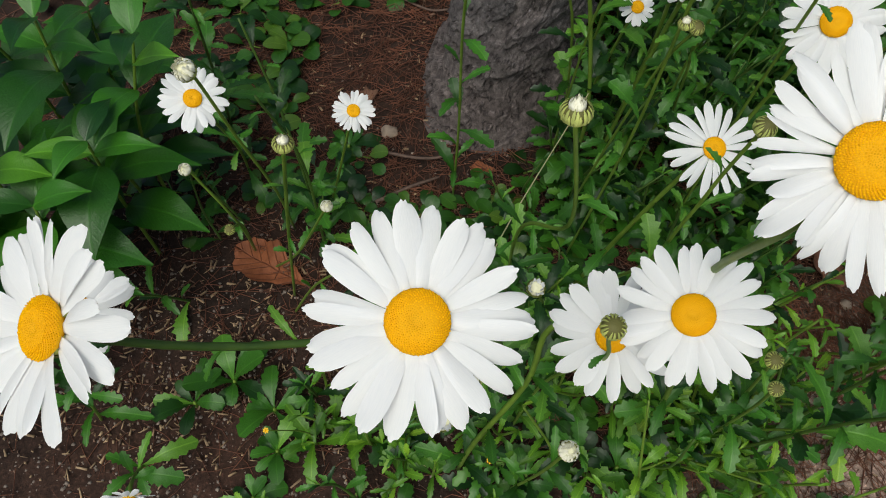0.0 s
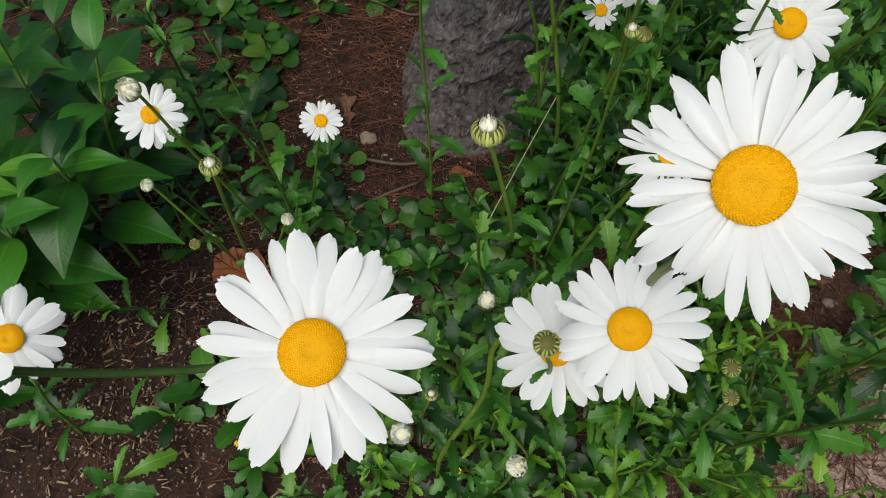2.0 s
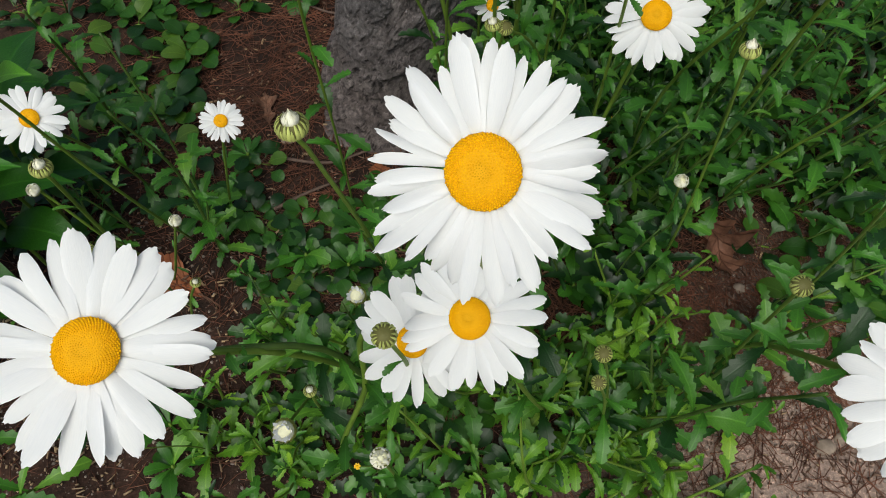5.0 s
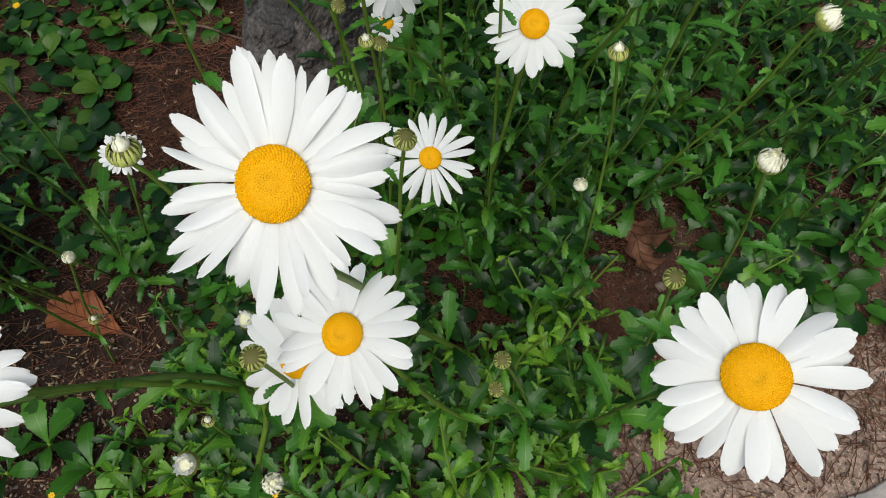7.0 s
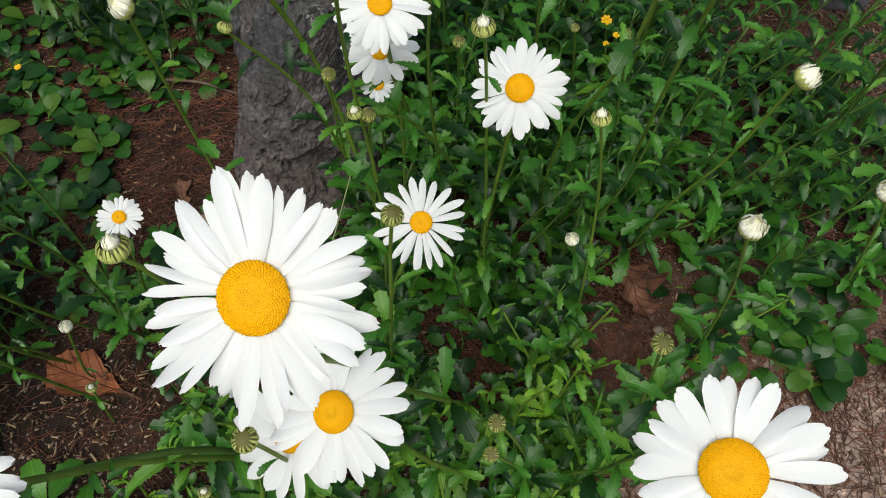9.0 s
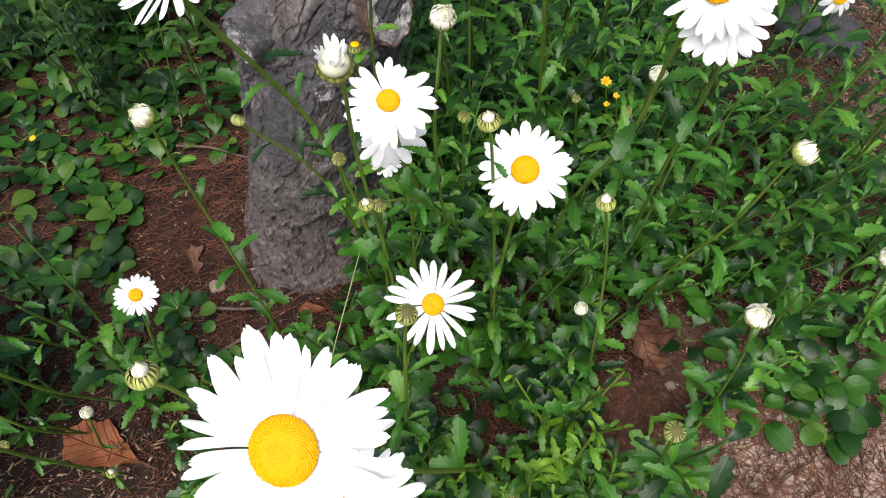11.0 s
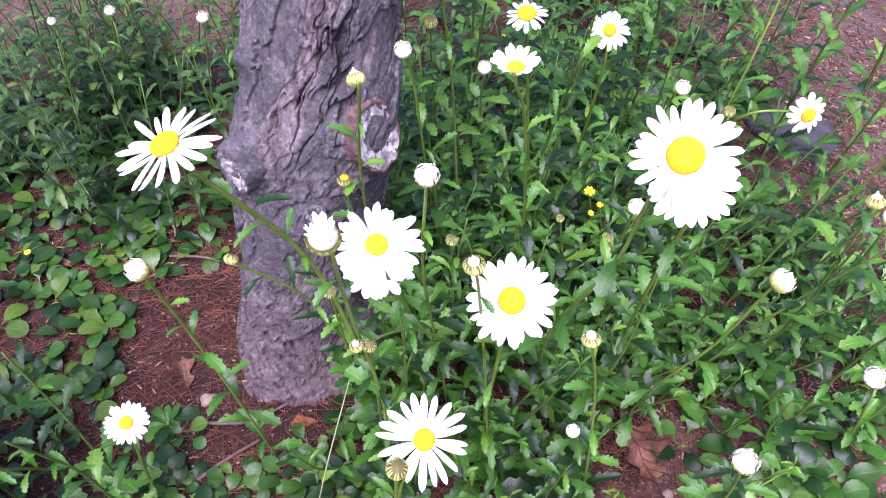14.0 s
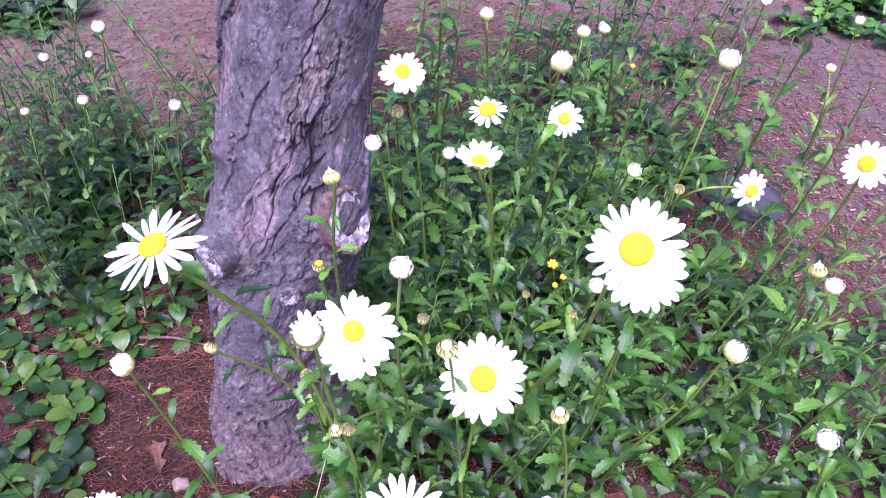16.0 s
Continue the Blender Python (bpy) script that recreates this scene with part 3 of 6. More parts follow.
def tuft_mesh(count, length, flare, mat, seed, start=0.5, name="petal_tuft"):
    """Petal tips that stand out of a bud."""
    g = random.Random(seed)
    verts, faces = [], []
    for i in range(count):
        a = 2 * math.pi * i / count * 1.0 + g.uniform(-0.3, 0.3)
        q = start * math.sqrt(g.uniform(0.15, 1.0))
        ln = length * g.uniform(0.6, 1.25)
        fl = flare * g.uniform(0.3, 1.3)
        c = Vector((math.cos(a), math.sin(a), 0))
        s = Vector((-math.sin(a), math.cos(a), 0))
        b0 = len(verts)
        for f, w in ((0, 0.16), (0.5, 0.2), (0.85, 0.15), (1.0, 0.05)):
            p = c * (q + fl * f * f) + Vector((0, 0, 0.5 + ln * f))
            for k in (-1, 0, 1):
                verts.append(p + s * k * w + c * (0.04 if k == 0 else 0))
        for k in range(3):
            for j in range(2):
                v = b0 + k * 3 + j
                faces.append((v, v + 1, v + 4, v + 3))
    return mesh_of(name, verts, faces, mat)


def brush_mesh(mat, seed):
    """Upright petals packed like a brush, their tips uneven and bent inward, over a cup 1 in radius."""
    g = random.Random(seed)
    verts, faces = [], []
    for count, r0, r1, top in ((24, 0.90, 0.62, 0.72), (17, 0.64, 0.40, 0.92), (10, 0.36, 0.18, 1.02)):
        for i in range(count):
            a = 2 * math.pi * (i + g.uniform(-0.25, 0.25)) / count
            c, sd = Vector((math.cos(a), math.sin(a), 0)), Vector((-math.sin(a), math.cos(a), 0))
            high = top * g.uniform(0.78, 1.25)
            tip = r1 * g.uniform(0.6, 1.35)
            b0 = len(verts)
            for f, w in ((0.0, 0.11), (0.35, 0.14), (0.75, 0.12), (1.0, 0.04)):
                p = c * (r0 + 0.12 * math.sin(f * 2.6) + (tip - r0) * f * f) + Vector((0, 0, -0.05 + (high + 0.05) * f))
                for k in (-1, 0, 1):
                    verts.append(p + sd * k * w + c * (0.05 if k == 0 else 0))
            for k in range(3):
                for j in range(2):
                    v = b0 + k * 3 + j
                    faces.append((v, v + 1, v + 4, v + 3))
    return mesh_of("petal_brush", verts, faces, mat)


BUD_CORE = ball_mesh(BRACT_EDGE, "bud_core", 0.8)
BUD_BRACTS = scales_mesh(2, 13, 1.0, 0.55, BRACT, "bract_cup", 1.25, 3)
BUD_BRACTS_CLOSED = scales_mesh(3, 15, 1.0, 0.55, BRACT, "bract_cup", 1.5, 4, 0.72)
BUD_BRACTS_TALL = scales_mesh(3, 16, 1.0, 0.50, BRACT, "bract_cup", 0.95, 12, 0.74)
BUD_CORE_TALL = ball_mesh(BRACT_EDGE, "bud_core", 0.5)
BUD_CORE_GREEN = ball_mesh(BRACT_EDGE, "bud_core", 1.0)
BUD_CORE_LOW = ball_mesh(BRACT, "bud_core", -0.02)
BUD_BRACTS_LOW = scales_mesh(2, 14, 1.0, 0.35, BRACT, "bract_cup", 0.22, 13)
BUD_POINT = [tuft_mesh(11, 1.15, -0.30, CREAM, s, 0.55, "petal_point") for s in (31, 32)]
BUD_BRUSH = [brush_mesh(CREAM, s) for s in (5, 15, 25)]
BUD_WHITE = ball_mesh(CREAM_GAP_SHADE, "petal_core", 1.0)
BUD_OPEN = [tuft_mesh(16, 1.25, 0.35, PETAL, s, 0.7) for s in (8, 9)]
BUD_YELLOW = ball_mesh(DISC, "disc", 0.9)


def stem_line(head, points):
    pts = [Vector(head)]
    for p in points:
        p = Vector(p)
        if p.z < pts[-1].z - 0.008:
            pts.append(p)
    if pts[-1].z > 0.02:
        pts.append(Vector((pts[-1].x + 0.02, pts[-1].y + 0.05, 0)))
    pts[-1].z = min(pts[-1].z, 0.0) - 0.01
    return smooth_line(pts, 22)[::-1]


def stem_with_leaves(owner, line, r0, r1, g, first=0.10, last=0.94, gap=0.035, size=0.045, pool=None, mat=None):
    """A stem part and the leaves that grow along it."""
    base = line[0]
    v, f = tube_data([q - base for q in line], r0, r1)
    stem = part("stem", mesh_of("stem", v, f, mat or STEM), owner, Matrix.Translation(base))
    total = sum((b - a).length for a, b in zip(line, line[1:]))
    ang, pos, acc = g.uniform(0, 6.28), total * first, 0.0
    for a, b in zip(line, line[1:]):
        seg = (b - a).length
        while acc + seg > pos and pos < total * last:
            u = pos / total
            q = a + (b - a) * ((pos - acc) / seg)
            d = (b - a).normalized()
            x = d.orthogonal().normalized()
            y = d.cross(x)
            out = x * math.cos(ang) + y * math.sin(ang)
            way = out * g.uniform(0.7, 1.0) + d * g.uniform(0.15, 0.7) + Vector((0, 0, 0.12))
            s = size * (1.22 - 0.74 * u) * g.uniform(0.65, 1.4)
            piece("leaf", g.choice(pool or STEM_LEAVES), stem, along(q + out * r0 * 0.5, way, Vector((0, 0, 1)) + d * 0.3, s, g.uniform(0.82, 1.15)))
            ang += 2.4 + g.uniform(-0.3, 0.3)
            pos += gap * g.uniform(0.7, 1.4) * (0.8 + 0.7 * u)
        acc += seg
    return stem


FLOWER_COUNT = 0


def daisy(head, face, radius, disc, petals, droop, points, label="white daisy with a yellow centre on a leafy green stem", thin_petals=False, ragged=0.0, leaf_top=0.88, leaf_low=0.10, slim=0.9, stem_mat=None):
    global FLOWER_COUNT
    FLOWER_COUNT += 1
    g = random.Random(100 + FLOWER_COUNT)
    head, face = Vector(head), Vector(face).normalized()
    neck = head - face * disc * 1.1
    line = stem_line(neck - face * disc * 0.6, points)
    line[-1] = neck
    owner = thing("daisy", line[0], label, "flower", "daisies in bloom")
    near = radius > 0.033
    thick = 0.0021 if near else 0.0016
    stem_with_leaves(owner, line, thick * 1.35, thick, g, leaf_low, leaf_top, 0.036, 0.03 if head.z < 0.35 else 0.045, None, stem_mat)
    m = along(head, face.orthogonal(), face, disc)
    bed, florets = DISC_NEAR if near and disc > 0.0105 else DISC_FAR
    flower = part("flower_head", bed, owner, m, "domed yellow flower centre ringed with white petals")
    piece("floret_cushion", florets, flower, m)["kind"] = "stuff"
    piece("calyx", BUD_BRACTS, flower, along(head - face * disc * 0.35, face.orthogonal(), face, disc * 0.86))["kind"] = "stuff"
    x = face.orthogonal().normalized()
    y = face.cross(x)
    start = g.uniform(0, 6.28)
    for i in range(petals):
        a = start + 2 * math.pi * i / petals + g.uniform(-0.06, 0.06) * (1 + ragged if ragged < 0.4 else 0.7)
        out = x * math.cos(a) + y * math.sin(a)
        lean = -droop + g.uniform(-0.07, 0.07) * (1 + 3 * ragged) + (0.07 if i % 2 else -0.06)
        way = out * math.cos(lean) + face * math.sin(lean)
        roll = face * math.cos(0.25) + face.cross(out) * g.uniform(-0.28, 0.28) * (1 + ragged)
        ln = (radius * 1.03 - disc * 0.82) * g.uniform(0.9, 1.06) * (1 - ragged * g.uniform(0, 0.35))
        pool = THIN_PETALS if thin_petals else SHAGGY_PETALS if ragged > 0.4 else PETALS
        wide = slim * g.uniform(0.86, 1.12) * ((22 / petals) ** 0.7 if not thin_petals else 1.0) * (1.15 if pool is SHAGGY_PETALS else 1.0)
        piece("petal", g.choice(pool), flower, along(head + out * disc * 0.82 - face * disc * (0.12 + 0.10 * (i % 2)), way, roll, ln, wide))
    return owner


BUD_COUNT = 0


def daisy_bud(head, radius, kind, points):
    global BUD_COUNT
    BUD_COUNT += 1
    g = random.Random(500 + BUD_COUNT)
    head = Vector(head)
    line = stem_line(head, points)
    face = (line[-1] - line[-3]).normalized() * 0.8 + Vector((0.05, -0.35, 0.95)) + Vector((g.uniform(-0.15, 0.15), g.uniform(-0.15, 0.15), 0))
    if kind == "tip":
        face += Vector((0, 0.85, 0.1))
    face.normalize()
    line[-1] = head - face * radius * 0.75
    label, name = {
        "tip": ("daisy bud with cream petal tips showing above striped green bracts", "opening bud"),
        "dome": ("round white daisy bud about to open on a green stem", "white bud"),
        "green": ("closed pale green daisy bud with striped bracts", "green bud"),
        "open": ("half-open daisy bud with ragged white petals", "half-open bud"),
        "yellow": ("small yellow daisy head without petals on a green stem", "flower head")}[kind]
    owner = thing("daisy_bud", line[0], label, "flower bud", "daisy buds")
    small = head.z < 0.3
    sparse = (Vector((line[0].x, line[0].y)) - Vector((-0.27, 0.47))).length < 0.10
    stem_with_leaves(owner, line, 0.0018, 0.0013, g, 0.55 if sparse else 0.10, 0.92, 0.060 if sparse else 0.036, 0.026 if sparse or small else 0.042)
    m = along(head, face.orthogonal(), face, radius)
    bud = part("bud", {"dome": BUD_CORE_LOW, "tip": BUD_CORE_TALL, "open": BUD_CORE_LOW, "green": BUD_CORE_GREEN}.get(kind, BUD_CORE), owner, m)
    piece("bract_cup", {"green": BUD_BRACTS_CLOSED, "tip": BUD_BRACTS_TALL, "dome": BUD_BRACTS_LOW, "open": BUD_BRACTS_LOW}.get(kind, BUD_BRACTS), bud, m)["kind"] = "stuff"
    if kind == "tip":
        piece("petal_core", BUD_WHITE, bud, along(head + face * radius * 0.42, face.orthogonal(), face, radius * 0.58))
        piece("petal_brush", g.choice(BUD_BRUSH), bud, along(head + face * radius * 0.50, face.orthogonal(), face, radius * 0.58))["kind"] = "stuff"
        piece("petal_point", g.choice(BUD_POINT), bud, along(head + face * radius * 0.46, face.orthogonal(), face, radius * 0.52))["kind"] = "stuff"
    elif kind == "dome":
        piece("petal_core", BUD_WHITE, bud, along(head + face * radius * 0.10, face.orthogonal(), face, radius * 0.84))
        piece("petal_brush", g.choice(BUD_BRUSH), bud, along(head, face.orthogonal(), face, radius * 1.06))["kind"] = "stuff"
    elif kind == "open":
        piece("petal_core", BUD_WHITE, bud, along(head + face * radius * 0.25, face.orthogonal(), face, radius * 0.9))
        piece("petal_tuft", g.choice(BUD_OPEN), bud, m)
    elif kind == "yellow":
        piece("disc", BUD_YELLOW, bud, along(head + face * radius * 0.28, face.orthogonal(), face, radius * 0.78))
    return owner


# ---------------------------------------------------------------- ground
def ground_z(x, y):
    mound = 0.032 * math.exp(-((x - 0.07) ** 2 + (y - 0.82) ** 2) / 0.034)
    return mound + 0.010 * noise.noise((x * 3.1, y * 3.1, 0.3)) + 0.006 * noise.noise((x * 11, y * 11, 2.0)) + 0.004 * noise.noise((x * 37, y * 37, 5.0))


def spaced(lo, hi, fine_lo, fine_hi, step):
    out = list(np.arange(fine_lo, fine_hi + 1e-6, step))
    d, v = step, fine_hi
    while v < hi:
        d *= 1.35
        v += d
        out.append(v)
    d, v = step, fine_lo
    while v > lo:
        d *= 1.35
        v -= d
        out.insert(0, v)
    return out


gx, gy = spaced(-400, 400, -1.0, 1.9, 0.016), spaced(-400, 400, -0.2, 2.6, 0.016)
gv = [(x, y, ground_z(x, y) if abs(x) < 6 and abs(y) < 6 else 0.0) for y in gy for x in gx]
W = len(gx)
gf = [(j * W + i, j * W + i + 1, (j + 1) * W + i + 1, (j + 1) * W + i) for j in range(len(gy) - 1) for i in range(W - 1)]
tagged(new("ground", mesh_of("ground", gv, gf, SOIL)), "reddish-brown soil strewn with dry needles", "ground", kind="structure")


def scatter_stuff(name, label, category, mat, count, seed, place_fn, shape_fn):
    g = random.Random(seed)
    verts, faces = [], []
    for _ in range(count):
        x, y = place_fn(g)
        v, f = shape_fn(g, Vector((x, y, ground_z(x, y))))
        b = len(verts)
        verts += v
        faces += [tuple(b + i for i in q) for q in f]
    return tagged(new(name, mesh_of(name, verts, faces, mat)), label, category, kind="stuff")


def needle(g, p):
    a, ln = g.uniform(0, 6.283), g.uniform(0.025, 0.07)
    d = Vector((math.cos(a), math.sin(a), g.uniform(-0.08, 0.12)))
    s = Vector((-d.y, d.x, 0)) * 0.00055
    up = Vector((0, 0, 0.0011))
    bend = s * g.uniform(-9, 9)
    p = p + Vector((0, 0, g.uniform(0.0005, 0.008)))
    v = []
    for t in (0, 0.5, 1):
        c = p + d * ln * (t - 0.5) + bend * (0 if t != 0.5 else 1)
        v += [c - s, c + s, c + up]
    f = []
    for i in (0, 3):
        for k in range(3):
            f.append((i + k, i + (k + 1) % 3, i + 3 + (k + 1) % 3, i + 3 + k))
    return v, f


def sliver(g, p):
    a, ln, w = g.uniform(0, 6.283), 0.003 + 0.015 * g.random() ** 2.5, 0.0008 + 0.0026 * g.random() ** 2
    d = Vector((math.cos(a), math.sin(a), g.uniform(-0.25, 0.25))) * ln * 0.5
    s = Vector((-math.sin(a), math.cos(a), g.uniform(-0.3, 0.3))) * w * 0.5
    h = Vector((0, 0, g.uniform(0.0008, 0.002)))
    p = p + Vector((0, 0, g.uniform(0.0, 0.006)))
    v = [p - d - s - h, p + d - s * 0.4 - h, p + d * 0.9 + s - h, p - d * 0.9 + s - h, p - d - s + h, p + d - s * 0.4 + h, p + d * 0.9 + s + h, p - d * 0.9 + s + h]
    return v, [(4, 5, 6, 7), (0, 1, 5, 4), (1, 2, 6, 5), (2, 3, 7, 6), (3, 0, 4, 7), (3, 2, 1, 0)]


def grit(g, p):
    r = 0.0008 + 0.003 * g.random() ** 3
    v = [p + Vector((math.cos(k * 1.257) * r * g.uniform(0.7, 1.2), math.sin(k * 1.257) * r * g.uniform(0.7, 1.2), r * g.uniform(-0.3, 0.3))) for k in range(5)]
    v += [p + Vector((0, 0, r * g.uniform(0.6, 1.0))), p - Vector((0, 0, r))]
    return v, [(k, (k + 1) % 5, 5) for k in range(5)] + [((k + 1) % 5, k, 6) for k in range(5)]


def spread(cx, cy, rx, ry):
    return lambda g: (cx + g.gauss(0, rx), cy + g.gauss(0, ry))


scatter_stuff("dry_needles", "dry reddish-brown conifer needles lying on the soil", "needles", NEEDLE, 6500, 21, spread(-0.15, 0.9, 0.32, 0.38), needle)
scatter_stuff("dry_needles", "dry brown conifer needles among the daisy stems", "needles", NEEDLE, 5000, 22, spread(0.6, 0.68, 0.35, 0.30), needle)
scatter_stuff("wood_chips", "pale wood chips and bark slivers on the soil", "mulch", CHIP, 12000, 23, spread(1.1, 1.0, 0.4, 0.5), sliver)
scatter_stuff("wood_chips", "reddish bark slivers on the bare earth behind the plants", "mulch", CHIP, 9000, 27, spread(0.6, 2.1, 1.0, 0.5), sliver)
scatter_stuff("dry_needles", "dry needles on the bare earth behind the plants", "needles", NEEDLE, 6000, 28, spread(0.7, 1.9, 1.0, 0.5), needle)
scatter_stuff("wood_chips", "small bark slivers on the dark soil", "mulch", CHIP, 2600, 24, spread(0.0, 0.6, 0.5, 0.45), sliver)
scatter_stuff("dry_needles", "dry needles on the pale dirt beside the slab", "needles", NEEDLE, 200, 29, spread(0.72, 0.20, 0.16, 0.07), needle)
scatter_stuff("wood_chips", "small bark slivers on the pale dirt", "mulch", CHIP, 1500, 30, spread(0.72, 0.25, 0.2, 0.1), sliver)
scatter_stuff("dry_needles", "dry red-brown needles between the nearest shoots", "needles", NEEDLE, 2200, 33, spread(0.46, 0.36, 0.2, 0.10), needle)
scatter_stuff("straw_chips", "pale tan chips of dry stalk on the soil", "mulch", TAN, 650, 31, spread(0.5, 0.42, 0.32, 0.22), sliver)
scatter_stuff("straw_chips", "pale tan chips of dry stalk among the needles", "mulch", TAN, 420, 32, spread(-0.15, 0.7, 0.28, 0.32), sliver)
scatter_stuff("straw_chips", "pale tan chips of dry stalk on the bare dirt", "mulch", TAN, 3000, 34, spread(1.25, 1.05, 0.32, 0.35), sliver)
scatter_stuff("dry_needles", "red-brown needles strewn over the bare dirt", "needles", NEEDLE, 2500, 35, spread(1.2, 1.1, 0.3, 0.4), needle)
scatter_stuff("straw_chips", "pale flecks of dry stalk on the dark gritty soil", "mulch", TAN, 900, 36, spread(-0.36, 0.33, 0.16, 0.14), sliver)
scatter_stuff("grit", "coarse sandy grit on the dark soil", "gravel", GRAVEL, 6000, 25, spread(-0.35, 0.3, 0.3, 0.25), grit)
scatter_stuff("grit", "coarse sandy grit and small stones beside the slab", "gravel", GRAVEL, 5000, 26, spread(0.65, 0.3, 0.25, 0.2), grit)


# ---------------------------------------------------------------- the tree
def trunk_axis(z):
    return Vector((0.052 + 0.235 * z - 0.01 * math.sin(z * 4.0), 0.815 + 0.05 * z, z))


def trunk_radius(z, a):
    r = 0.093 + 0.034 * np.exp(-np.maximum(z, 0) / 0.08) + 0.009 * np.exp(-((z - 0.42) / 0.13) ** 2)
    r = r + 0.004 * np.sin(2 * a + 0.6) * (0.5 + 0.5 * np.sin(z * 5))
    r = r + 0.008 * np.sin(3 * a + 1.3 + z * 2) * np.exp(-np.maximum(z, 0) / 0.3)
    # root flare
    spread_side = (a + 0.5 + math.pi) % (2 * math.pi) - math.pi
    r = r + 0.034 * np.exp(-(np.maximum(z, 0) / 0.13) ** 2) * np.exp(-(spread_side / 0.9) ** 2)
    # swelling round the cut stubs
    for az, zz, amp, wa, wz in ((-2.50, 0.474, 0.024, 0.34, 0.040), (-0.95, 0.50, 0.030, 0.5, 0.09), (-2.72, 0.600, 0.013, 0.22, 0.020), (-1.75, 0.36, 0.014, 0.5, 0.05)):
        da = (a - az + math.pi) % (2 * math.pi) - math.pi
        r = r + amp * np.exp(-(da / wa) ** 2 - ((z - zz) / wz) ** 2)
    return r


def lattice(u, v, seed):
    """Smooth noise from 0 to 1 over the plane."""
    iu, iv = np.floor(u), np.floor(v)
    fu, fv = u - iu, v - iv
    fu, fv = fu * fu * (3 - 2 * fu), fv * fv * (3 - 2 * fv)

    def rand(a, c):
        s = np.sin(a * 127.1 + c * 311.7 + seed * 74.7) * 43758.5453
        return s - np.floor(s)

    return (rand(iu, iv) * (1 - fu) + rand(iu + 1, iv) * fu) * (1 - fv) + (rand(iu, iv + 1) * (1 - fu) + rand(iu + 1, iv + 1) * fu) * fv


def layered(u, v, seed, octaves=4, keep=0.5):
    total, amp, out = 0.0, 1.0, 0.0
    for k in range(octaves):
        out = out + amp * lattice(u * 2 ** k + 13.7 * k, v * 2 ** k + 5.1 * k, seed + k)
        total += amp
        amp *= keep
    return out / total


def cells(u, v, seed):
    """Flat cells over the plane: distance to the nearest and second nearest seed, that seed's number and the way from it."""
    iu, iv = np.floor(u), np.floor(v)
    best = np.full(u.shape, 9.0)
    second = np.full(u.shape, 9.0)
    ident, dv = np.zeros(u.shape), np.zeros(u.shape)

    def rand(a, c, k):
        s = np.sin(a * 127.1 + c * 311.7 + (seed + k) * 74.7) * 43758.5453
        return s - np.floor(s)

    for a in (-1, 0, 1):
        for c in (-1, 0, 1):
            pu, pv = iu + a + rand(iu + a, iv + c, 0), iv + c + rand(iu + a, iv + c, 5)
            d = np.hypot(u - pu, v - pv)
            near = d < best
            second = np.where(near, best, np.minimum(second, d))
            ident = np.where(near, rand(iu + a, iv + c, 11), ident)
            dv = np.where(near, v - pv, dv)
            best = np.where(near, d, best)
    return best, second, ident, dv


